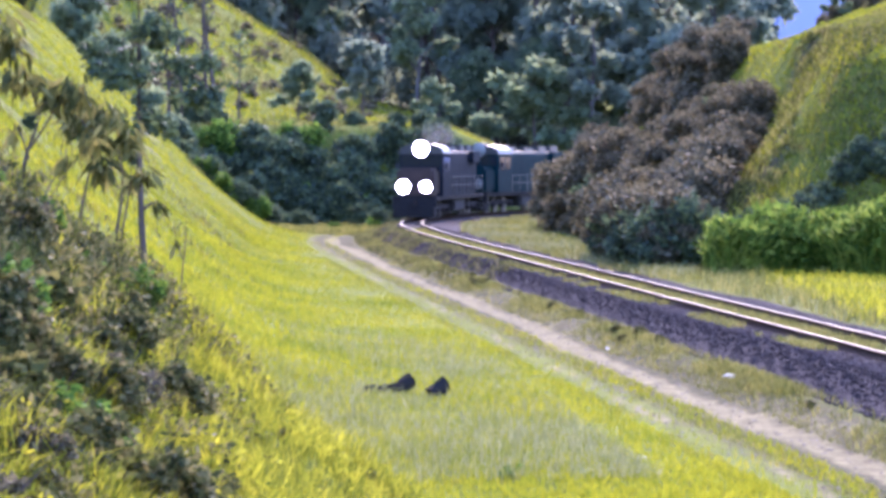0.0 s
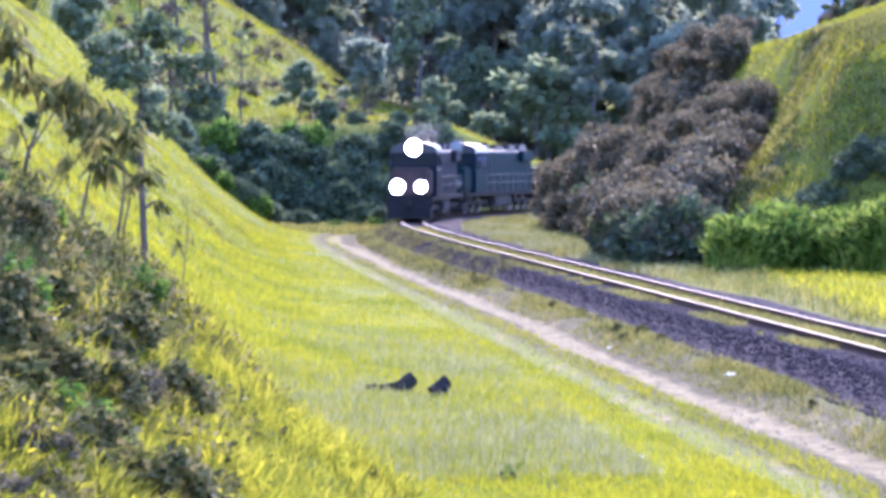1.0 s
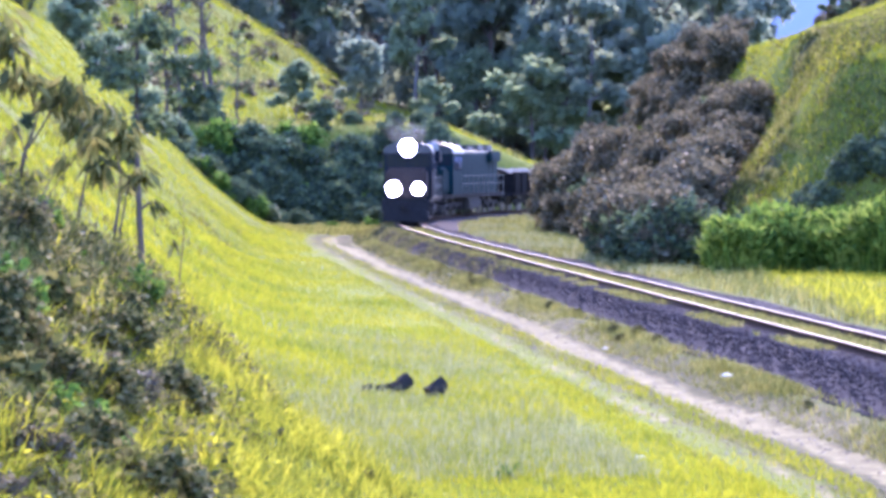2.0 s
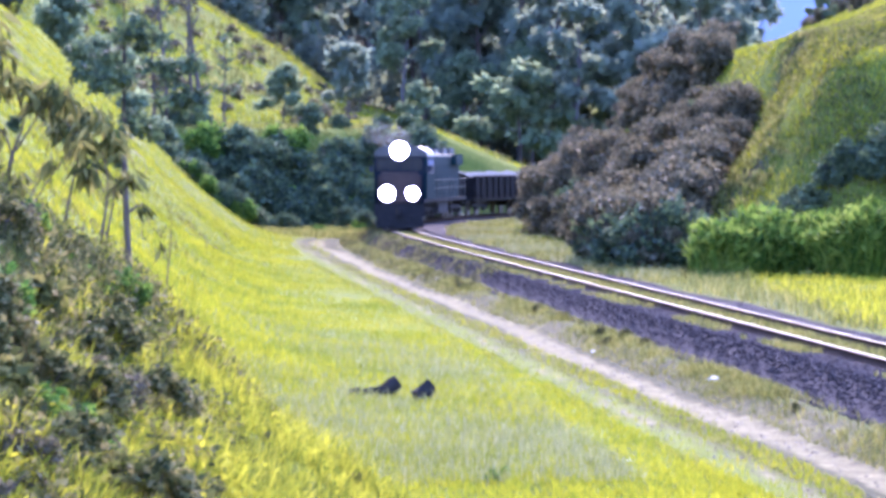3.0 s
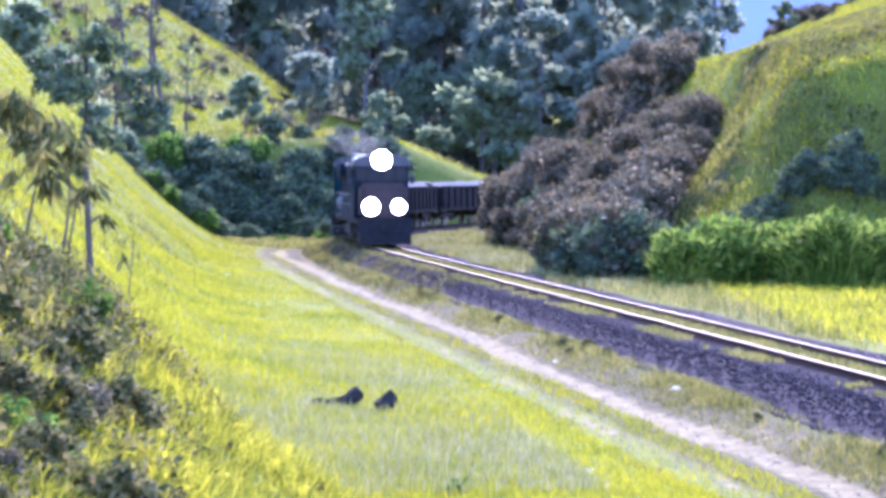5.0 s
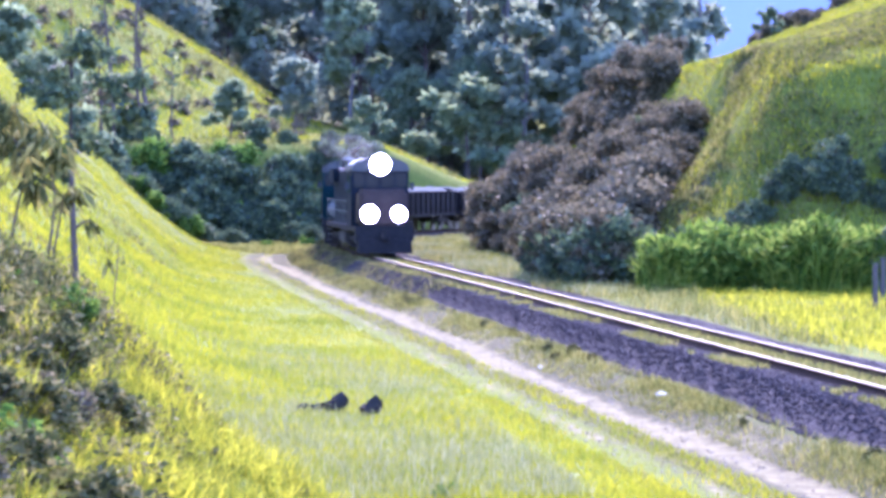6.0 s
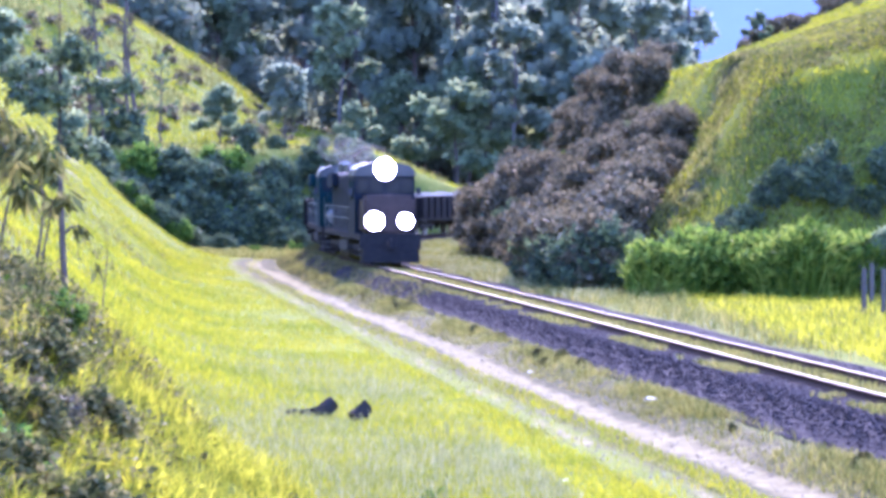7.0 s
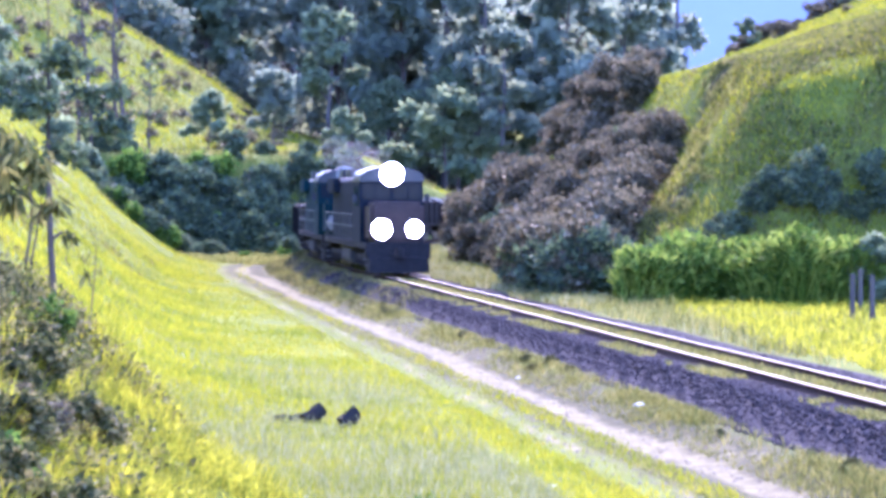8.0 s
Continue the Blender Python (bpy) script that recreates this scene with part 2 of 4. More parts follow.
OFF = GX - track_x(GY)
masks = {
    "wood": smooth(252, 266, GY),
    "earth": np.clip(ruts(GX, GY), 0, 1),
    "dry": np.clip(0.85 * np.exp(-((OFF + 3.2) / 1.6) ** 2) + 0.3 * smooth(100, 150, GY) * smooth(215, 180, GY) * (GX > foot_left(GY)) + 0.45 * (OFF > 1.5) * (OFF < 5) * (GY > 60) + 0.8 * np.exp(-((GX - 9.2 - 0.31 * (GY - 93)) / 1.2) ** 2) * (GY > 92) * (GY < 115), 0, 1) * (GY < 215),
    "ballast": np.where(OFF < 0, smooth(-2.15, -1.85, OFF), smooth(2.9, 2.4, OFF)) * (GY < 180) * (0.8 + 0.2 * (np.abs(OFF) > 0.6)),
}
for key, values in masks.items():
    ground.data.attributes.new(key, "FLOAT", "POINT").data.foreach_set("value", values.astype(np.float32).ravel())

# ---------------------------------------------------------------- railway track
STEEL = surface("rail_steel", [(0.12, 0.11, 0.095), (0.2, 0.185, 0.16)], 3, 0.6, metal=1, bump=0.05)
RUSTY = surface("rail_rust", [(0.035, 0.022, 0.016), (0.09, 0.055, 0.04)], 6, 0.85, bump=0.2)
TIMBER = surface("sleeper_timber", [(0.05, 0.04, 0.035), (0.12, 0.10, 0.085)], 4, 0.9, random_by="object", spread=0.3)
track = tagged(new("railway_track"), "single narrow-gauge railway track on dark stone ballast", "railway track")
for side in (-0.53, 0.53):
    prof = ((-0.055, -0.15), (-0.055, -0.135), (-0.012, -0.12), (-0.012, -0.04), (-0.034, -0.03), (-0.034, -0.006), (-0.025, 0), (0.025, 0),
            (0.034, -0.006), (0.034, -0.03), (0.012, -0.04), (0.012, -0.12), (0.055, -0.135), (0.055, -0.15))
    v, f, m = [], [], len(prof)
    for i, (x, y, a) in enumerate(LINE):
        v += [(x + (side + u) * math.cos(a), y + (side + u) * math.sin(a), w) for u, w in prof]
        if i:
            f += [((i - 1) * m + j, (i - 1) * m + j + 1, i * m + j + 1, i * m + j) for j in range(m - 1)]
    rail = quick_mesh("rail", v, f, RUSTY, track)
    rail["label"] = "rusty steel rail with a shiny head"
    v = [(x + (side + u) * math.cos(a), y + (side + u) * math.sin(a), w) for x, y, a in LINE for u, w in ((-0.03, -0.012), (-0.024, 0.004), (0.024, 0.004), (0.03, -0.012))]
    f = [((i - 1) * 4 + j, (i - 1) * 4 + j + 1, i * 4 + j + 1, i * 4 + j) for i in range(1, len(LINE)) for j in range(3)]
    quick_mesh("rail_head", v, f, STEEL, rail)["label"] = "bright worn running surface"
bm = bmesh.new()
box(bm, -0.95, 0.95, -0.11, 0.11, -0.29, -0.15, 0.012)
sleeper = part("sleeper", bm, TIMBER, track)
for i in range(290):
    x, y, a = on_track(12 + i * 0.56)
    s = sleeper if i == 0 else sleeper.copy()
    if i:
        scene.collection.objects.link(s)
    s.matrix_basis = pose(x + random.uniform(-0.03, 0.03), y, random.uniform(-0.01, 0.008), 0, 0, math.degrees(a) + random.uniform(-1, 1))

rng = np.random.default_rng(3)
STONE = surface("ballast_stone", [(0.032, 0.028, 0.033), (0.05, 0.044, 0.05), (0.08, 0.07, 0.077)], 5, 0.85, random_by="island", spread=0.5)


def stones(name, x, y, size, material, label):
    """Many small angular stones lying on the ground, eight faces each."""
    n = len(x)
    c = np.stack([x, y, height(x, y)], -1)
    ax = np.array([(1, 0, 0), (0, 1, 0), (-1, 0, 0), (0, -1, 0), (0, 0, 0.8), (0, 0, -0.8)], float)
    v = ax[None] * size * rng.uniform(0.5, 1.5, (n, 6, 1)) + rng.normal(size=(n, 6, 3)) * size * 0.22
    q = np.array([(0, 1, 4), (1, 2, 4), (2, 3, 4), (3, 0, 4), (1, 0, 5), (2, 1, 5), (3, 2, 5), (0, 3, 5)])
    ob = quick_mesh(name, v + c[:, None], (np.arange(n)[:, None, None] * 6 + q[None]).reshape(-1, 3), material)
    return tagged(ob, label, "stones", kind="stuff")


y = 30 + 110 * rng.random(40000) ** 1.6
o = np.where(rng.random(40000) < 0.72, rng.uniform(-2.1, -0.62, 40000), rng.uniform(-0.5, 2.5, 40000))
stones("ballast_stones", track_x(y) + o, y, 0.036, STONE, "loose dark grey crushed stone ballast along the track")
y = 32 + 70 * rng.random(1500)
PALE = surface("pale_stone", [(0.12, 0.10, 0.08), (0.27, 0.24, 0.2)], 5, 0.9, random_by="island", spread=0.5)
stones("gravel", track_x(y) + rng.uniform(-5.2, -2.3, 1500), y, 0.028, PALE, "scattered pale gravel on the dirt track")

# ---------------------------------------------------------------- grass
def grass(name, material, x, y, tall, wide, label, lean=0.5):
    v, q = blades(rng, x, y, tall, wide, lean)
    return tagged(quick_mesh(name, v, q, material), label, "grass", kind="stuff")


def wedge(n, y0, y1, a, b, power=1.0):
    """Places in the stretch from y0 to y1, a and b being the sides as shares of the distance."""
    y = y0 + (y1 - y0) * rng.random(n) ** power
    return y * rng.uniform(a, b, n), y


def patchy(x, y, s, seed, least):
    return waves(x, y, s, seed) + 0.6 * waves(x, y, s / 3.1, seed + 3) > least


LUSH = surface("lush_grass", [(0.145, 0.19, 0.02), (0.27, 0.295, 0.015), (0.43, 0.405, 0.015)], 0.3, 0.7, 0.4, 0, 6, translucent=0.5, random_by="island", spread=0.3)
SUNNY = surface("sunny_grass", [(0.13, 0.16, 0.018), (0.33, 0.34, 0.018), (0.53, 0.49, 0.03)], 0.8, 0.7, 0.5, 0, 5, translucent=0.5, random_by="island", spread=0.5)
STRAW = surface("seeding_grass", [(0.18, 0.20, 0.075), (0.28, 0.29, 0.125), (0.38, 0.37, 0.19)], 1.0, 0.8, 0.5, 0, 5, translucent=0.35, random_by="island", spread=0.5)
WEED = surface("olive_weed", [(0.11, 0.125, 0.03), (0.23, 0.23, 0.055), (0.38, 0.34, 0.10)], 0.8, 0.8, 0.5, 0, 5, translucent=0.4, random_by="island", spread=0.5)
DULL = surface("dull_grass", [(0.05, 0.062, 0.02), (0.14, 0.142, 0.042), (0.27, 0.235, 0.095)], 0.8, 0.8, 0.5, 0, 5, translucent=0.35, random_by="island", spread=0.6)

x, y = wedge(130000, 12, 42, -0.21, 0.04, 1.3)
h = foot_left(y) - x
sel = (h > -0.3) & ((h < 3.1 + 0.8 * waves(x, y, 1.5, 2)) | patchy(x, y, 1.1, 4, 0.4)) & patchy(x, y, 0.9, 1, -0.75)
grass("bank_grass", SUNNY, x[sel], y[sel], np.maximum(0.1, 0.26 + 0.12 * waves(x[sel], y[sel], 0.6, 3) + 0.12 * waves(x[sel], y[sel], 0.13, 7)), 0.014, "tall sunlit yellow-green grass on the near bank", 1.3)
x, y = wedge(85000, 12, 44, -0.21, 0.02, 1.2)
h = foot_left(y) - x
sel = (h > 2.1 + 1.1 * waves(x, y, 1.2, 6)) & patchy(x, y, 0.7, 7, -0.6)
grass("dry_bank_grass", DULL, x[sel], y[sel], 0.2, 0.013, "dull half-dry weeds and grass on the near bank", 1.3)


def herbs(name, material, x, y, low, size, label):
    """Small leaves close above the ground, as many as there are places."""
    v, q = leaves(rng, np.stack([x, y, height(x, y) + low * rng.random(len(x)) ** 0.7], -1), size, 2.2, -0.2)
    return tagged(quick_mesh(name, v, q, material), label, "weeds", kind="stuff")


x, y = wedge(120000, 12, 42, -0.21, 0.02, 1.2)
h = foot_left(y) - x
lump = np.maximum(0.06, 0.2 + 0.16 * waves(x, y, 0.35, 3) + 0.1 * waves(x, y, 0.11, 6))
sel = (h > 2.2 + 1.1 * waves(x, y, 1.2, 6)) & patchy(x, y, 0.5, 3, -0.5)
herbs("bank_herbs", DULL, x[sel], y[sel], lump[sel], 0.034, "dull leafy herbs matted over the near bank")
sel = (h > -0.1) & (h < 3.4 + 0.8 * waves(x, y, 0.9, 2)) & patchy(x, y, 0.45, 8, 0.1) & (rng.random(len(x)) < 0.6)
herbs("sunlit_herbs", SUNNY, x[sel], y[sel], lump[sel], 0.03, "sunlit leafy weeds among the bank's grass")

x, y = wedge(26000, 12, 36, -0.21, 0.0, 1.1)
h = foot_left(y) - x
sel = (h > 1.5) & patchy(x, y, 0.55, 9, 0.45)
grass("bank_tussocks", SUNNY, x[sel], y[sel], 0.34, 0.013, "bright tussocks of tall grass rising from the brush", 1.2)

x, y = wedge(350000, 26, 150, -0.17, 0.155, 1.7)
o = x - track_x(y)
sel = (x > foot_left(y) - 0.3 - 2.5 * rng.random(len(x)) * (y > 42)) & (o < -3.8) & ~((o > -5.15) & (o < -4.3) & (rng.random(len(x)) < 0.85)) & ((o < -5.0) | (rng.random(len(x)) < 0.5)) & patchy(o, 0.35 * y, 2.4, 3, -1.0 + 0.5 * rng.random(len(x)))
grass("meadow_grass", LUSH, x[sel], y[sel], 0.11 + 0.05 * waves(o[sel], 0.35 * y[sel], 1.1, 4), 0.02, "short bright green meadow grass beside the dirt track")
x, y = wedge(70000, 36, 75, -0.11, 0.1, 1.0)
o = x - track_x(y)
sel = (x > foot_left(y)) & (o < -5.6 - 0.03 * (60 - y)) & (waves(o, 0.5 * y, 2.0, 1.3) + 0.8 * smooth(60, 45, y) - 0.8 * smooth(62, 75, y) + 0.5 * waves(o, 0.5 * y, 0.8, 5) + 0.55 * rng.normal(size=len(x)) > 0.6)
grass("seeding_grass", STRAW, x[sel], y[sel], 0.22, 0.012, "pale feathery seeding grass in the meadow", 0.7)
x, y = wedge(90000, 44, 165, -0.2, -0.03, 1.0)
h = foot_left(y) - x
sel = (h > -0.2 - 2.5 * rng.random(len(x))) & (h < 16) & patchy(x, y, 3, 5, -0.8)
grass("slope_grass", LUSH, x[sel], y[sel], 0.17, 0.035, "bright green grass on the sunlit slope")
x, y = wedge(50000, 44, 130, -0.2, -0.03, 1.0)
h = foot_left(y) - x
sel = (h > 0.2) & (h < 14) & patchy(x, y, 1.6, 7, 0.45)
grass("slope_weeds", DULL, x[sel], y[sel], 0.22, 0.03, "darker dull weeds in patches on the sunlit slope", 0.9)
x, y = wedge(50000, 50, 98, 0.03, 0.27, 1.0)
o = x - track_x(y)
sel = (o > 3.1 + 0.4 * waves(x, y, 2, 3)) & (x > 9.4 + 0.4 * waves(x, y, 1.2, 5)) & patchy(x, y, 1.5, 9, -0.8)
grass("field_grass", SUNNY, x[sel], y[sel], 0.22 + 0.12 * waves(x[sel], y[sel], 0.9, 4), 0.028, "tall yellow-green grass beyond the track")
x, y = wedge(26000, 46, 92, 0.03, 0.27, 1.0)
o = x - track_x(y)
sel = (o > 2.7) & (patchy(x, y, 1.3, 2, 0.7) | ((x < 9.7) & (rng.random(len(x)) < 0.8)))
grass("field_weeds", WEED, x[sel], y[sel], 0.34, 0.03, "olive weeds among the grass beyond the track", 0.8)
x, y = wedge(70000, 84, 175, -0.02, 0.09, 1.0)
o = x - track_x(y)
sel = (o > 2.5 + 0.5 * waves(x, y, 2, 6)) & (o < 7.5) & ((y > 92) | (x < 9.5)) & patchy(o, 0.5 * y, 1.2, 3, -0.7)
pale = sel & (waves(o, 0.5 * y, 1.5, 2) + 0.5 * rng.normal(size=len(x)) > 0.1)
grass("verge_grass", WEED, x[sel & ~pale], y[sel & ~pale], 0.24 + 0.1 * waves(x[sel & ~pale], y[sel & ~pale], 0.8, 2), 0.04, "olive grass on the verge of the curve", 0.9)
grass("pale_verge_grass", STRAW, x[pale], y[pale], 0.3, 0.035, "pale dry grass on the verge of the curve", 0.9)
x, y = wedge(120000, 92, 155, 0.0, 0.24, 1.0)
o = x - track_x(y)
sel = (o > 4.6) & patchy(x, y, 1.4, 2, -0.7)
grass("hill_grass", LUSH, x[sel], y[sel], 0.17 + 0.1 * waves(x[sel], y[sel], 0.9, 2), 0.045, "tufty green grass on the hill", 1.2)
x, y = wedge(36000, 95, 150, 0.05, 0.24, 1.0)
sel = (x - track_x(y) > 6) & patchy(x, y, 1.7, 5, 0.0)
grass("rank_hill_grass", WEED, x[sel], y[sel], 0.2, 0.045, "olive tussocks among the grass of the hill", 1.2)
x, y = wedge(26000, 93, 112, 0.06, 0.15, 1.0)
sel = (np.abs(x - 9.2 - 0.31 * (y - 93)) < 1.1 + 0.5 * waves(x, y, 0.8, 3)) & patchy(x, y, 0.45, 4, 0.0)
grass("nose_tufts", WEED, x[sel], y[sel], 0.3, 0.06, "pale dry grass tufts on the nose of the hill", 0.9)
# darker grass paints a tree's shade onto the hill's flank
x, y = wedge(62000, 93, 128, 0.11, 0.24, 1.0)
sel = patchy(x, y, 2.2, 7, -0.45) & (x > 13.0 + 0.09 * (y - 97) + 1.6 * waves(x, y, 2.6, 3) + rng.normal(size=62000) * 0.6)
grass("shaded_hill_grass", DULL, x[sel], y[sel], 0.2, 0.045, "dull dark grass standing in for shade on the hill's flank", 1.2)
x, y = wedge(60000, 178, 262, -0.2, 0.05, 1.0)
sel = patchy(x, y, 3.0, 2, -0.6) & (y > 186 + 0.55 * (x + 8))
bare_hill = patchy(x, y, 4.0, 8, 0.1)
grass("hillside_weeds", WEED, x[sel & bare_hill], y[sel & bare_hill], 0.45, 0.09, "brownish dry weeds on the far hillside", 0.8)
sel = sel & ~bare_hill
grass("terrace_grass", LUSH, x[sel], y[sel], 0.3, 0.09, "green grass on the terrace and hill above the cutting")
x, y = wedge(30000, 150, 186, -0.09, 0.03, 1.0)
o = x - track_x(y)
sel = (np.abs(o) > 2.3) & patchy(x, y, 1.5, 6, -0.4)
grass("cutting_weeds", WEED, x[sel], y[sel], 0.25, 0.05, "dull weeds at the foot of the cutting")
y = 32 + 115 * rng.random(42000) ** 1.3
o = -1.95 - np.abs(rng.normal(size=42000)) * 0.35
x = track_x(y) + o
sel = patchy(o * 1.3, y * 0.4, 1.1, 4, 0.25 + 0.45 * rng.normal(size=42000))
grass("track_weeds", WEED, x[sel], y[sel], 0.17, 0.02, "clumps of weeds along the foot of the ballast", 0.8)
y = 32 + 80 * rng.random(36000) ** 1.4
o = rng.uniform(-3.0, -1.9, 36000)
x = track_x(y) + o
sel = patchy(o * 1.3, y * 0.3, 0.8, 2, 0.1 + 0.45 * rng.normal(size=36000)) & (rng.random(36000) < 0.7)
grass("roadside_weeds", WEED, x[sel], y[sel], 0.11, 0.018, "low olive weeds between the dirt track and the ballast", 0.9)
y = 30 + 85 * rng.random(34000) ** 1.4
o = rng.uniform(-5.4, -3.8, 34000)
x = track_x(y) + o
sel = patchy(o * 1.3, y * 0.3, 0.7, 5, -0.1 + 0.4 * rng.normal(size=34000)) & (np.abs(o + 4.72) > 0.3)
grass("rut_grass", WEED, x[sel], y[sel], 0.07, 0.018, "short worn olive grass between the ruts of the dirt track", 0.9)
y = 34 + 100 * rng.random(40000) ** 1.2
o = np.where(rng.random(40000) < 0.65, rng.uniform(-0.45, 0.45, 40000), -0.62 - 0.55 * rng.random(40000))
x = track_x(y) + o
sel = patchy(x, y, 1.8, 8, np.where(np.abs(o) < 0.5, -0.8, 0.1))
grass("rail_weeds", WEED, x[sel], y[sel], 0.13, 0.025, "low yellowish weeds growing between the rails", 0.8)

y = 84 + 76 * rng.random(26000)
x = track_x(y) - 0.8 - 2.0 * rng.random(26000)
sel = patchy(x, y, 1.6, 3, 0.65 - 0.014 * (y - 84) + 0.6 * rng.normal(size=26000))
grass("shoulder_weeds", DULL, x[sel], y[sel], 0.18, 0.03, "dull dry weeds covering the ballast shoulder", 0.8)

# ---------------------------------------------------------------- shrubs and trees
BARK = surface("bark", [(0.07, 0.055, 0.045), (0.16, 0.13, 0.11)], 6, 0.95, bump=0.5)
PALE_BARK = surface("pale_bark", [(0.10, 0.09, 0.08), (0.20, 0.18, 0.165)], 5, 0.9, bump=0.3)
LEAF = surface("shrub_leaf", [(0.055, 0.08, 0.05), (0.095, 0.14, 0.07), (0.18, 0.225, 0.09)], 0.7, 0.8, 0.5, 0, 4, translucent=0.3, random_by="island", spread=0.5)
BRIGHT = surface("bright_leaf", [(0.05, 0.11, 0.02), (0.12, 0.22, 0.03), (0.24, 0.34, 0.05)], 0.7, 0.75, 0.5, 0, 4, translucent=0.4, random_by="island", spread=0.5)
RUSSET = surface("russet_leaf", [(0.07, 0.063, 0.036), (0.135, 0.12, 0.066), (0.24, 0.205, 0.115)], 0.9, 0.8, 0.5, 0, 4, translucent=0.34, random_by="island", spread=0.5)
# both leaf colours paled and brightened to carry the far wood's haze
HAZED_WOODLEAF = surface("hazed_wood_leaf", [(0.14, 0.19, 0.11), (0.22, 0.28, 0.15), (0.32, 0.37, 0.19)], 0.15, 0.8, 0.5, 0, 5, translucent=0.62, random_by="island", spread=0.3)
HAZED_GUM = surface("hazed_gum_leaf", [(0.16, 0.205, 0.16), (0.225, 0.27, 0.185), (0.28, 0.32, 0.2)], 0.15, 0.9, 0.5, 0, 5, translucent=0.62, random_by="island", spread=0.2)


def shrub(leaf, n, size, spread, lumps, droop=0.2, stems=6):
    """A shrub with stems and a ragged crown, its base at the origin."""
    ob = new("shrub")
    c = clumps(rng, n, lumps, spread, 0.85)
    c[:, 2] += spread[2] * 0.85
    c[:, 2] = np.abs(c[:, 2])
    v, q = leaves(rng, c, size, 1.5, droop)
    quick_mesh("foliage", v, q, leaf, ob)
    vs, fs = [], []
    for i in range(3 if not stems else 0):
        a = i * 2.1 + rng.random()
        e = (math.cos(a) * spread[0] * 0.7, math.sin(a) * spread[1] * 0.7, spread[2] * 1.5)
        tv, tf = tube([(0, 0, -0.1), (e[0] * 0.4, e[1] * 0.4, e[2] * 0.55), e], [0.012, 0.009, 0.004], 5)
        quick_mesh("stem", tv, tf, BARK, ob)
    for i in range(stems):
        a = i * 1.05 + rng.random()
        e = Vector((math.cos(a) * spread[0] * 0.6, math.sin(a) * spread[1] * 0.6, spread[2] * rng.uniform(1.0, 1.5)))
        tv, tf = tube([(0, 0, -0.3), tuple(e * 0.45 + Vector((0, 0, 0.1))), tuple(e)], [0.05, 0.035, 0.012], 5)
        fs += [tuple(k + len(vs) for k in f) for f in tf]
        vs += tv
    if stems:
        quick_mesh("branchwork", vs, fs, BARK, ob)
    return ob


def tree(leaf, bark, tall, crown, n, size, lumps, lean=0.0, bare=0.45):
    """A tree with a tapered trunk, limbs and an uneven crown, its base at the origin."""
    ob = new("tree")
    pts = [(lean * tall * k * k + 0.02 * tall * math.sin(5 * k + lumps), 0.015 * tall * math.sin(7 * k), tall * 0.93 * k - 0.6 * (k == 0)) for k in (0, 0.25, 0.5, 0.75, 1.0)]
    vs, fs = tube(pts, [tall * r for r in (0.018, 0.014, 0.011, 0.007, 0.002)], 8)
    ends = []
    for i in range(9):
        k = bare + (0.95 - bare) * (i + rng.random()) / 9
        p = Vector((lean * tall * k * k, 0, tall * 0.93 * k))
        a = i * 2.4 + rng.random()
        r = crown * rng.uniform(0.45, 0.95) * (1.15 - k * 0.55)
        e = p + Vector((math.cos(a) * r, math.sin(a) * r, tall * rng.uniform(0.03, 0.12)))
        tv, tf = tube([tuple(p), tuple((p + e) / 2 + Vector((0, 0, 0.02 * tall))), tuple(e)], [tall * 0.006, tall * 0.004, tall * 0.0012], 5)
        fs += [tuple(j + len(vs) for j in f) for f in tf]
        vs += tv
        ends.append(e)
    quick_mesh("trunk", vs, fs, bark, ob)
    if n:
        ends.append(Vector((lean * tall, 0, tall * 0.95)))
        c = []
        for e in ends:
            m = n // len(ends)
            c.append(clumps(rng, m, lumps, (crown * 0.5, crown * 0.5, crown * 0.32), 0.75) + np.array(e))
        v, q = leaves(rng, np.concatenate(c), size, 1.7, 0.35)
        quick_mesh("crown", v, q, leaf, ob)
    return ob


def plant(kinds, x, y, scale, turn, label, category, group="", sink=0.1):
    """A copy of one of the kinds, standing on the ground."""
    ob = copy_thing(kinds, Matrix.Translation((x, y, float(height(x, y)) - sink)) @ pose(0, 0, 0, 0, 0, turn))
    ob.scale = (scale, scale, scale * random.uniform(0.9, 1.12))
    ob.name = category.replace(" ", "_")
    return tagged(ob, label, category, group)


def remove(ob):
    for o in (*ob.children_recursive, ob):
        bpy.data.objects.remove(o)


# dark russet scrub on the cutting beside the curve
kinds = [shrub(RUSSET, 3600, 0.14, (1.5, 1.5, 1.25), 22), shrub(RUSSET, 3300, 0.13, (1.25, 1.3, 1.5), 20), shrub(LEAF, 3400, 0.13, (1.4, 1.4, 1.2), 15)]
for i in range(84):
    y = 93 + (i % 29) * 1.75 + random.uniform(-0.8, 0.8)
    o = (6.0 if y < 108 else 7.2, 8.7, 10.9)[i // 29] + random.uniform(-0.4, 0.9)
    plant(kinds[random.choice((0, 0, 1, 1, 2))], min(float(track_x(y)) + o, 7.3 + 0.3 * max(0, y - 93)), y, random.uniform(0.75, 1.2) * (1.0, 1.0, 0.6)[i // 29], random.uniform(0, 360),
          "dense russet-brown scrub on the slope of the cutting", "shrub", "scrub on the cutting")
for i in range(16):
    plant(kinds[random.choice((0, 1, 2))], 6.1 + 0.1 * i + random.uniform(-0.3, 0.3), 99.5 - 0.6 * i + random.uniform(0, 1.5), random.uniform(0.85, 1.15), random.uniform(0, 360),
          "dark shaded scrub at the end of the cutting", "shrub", "scrub on the cutting")
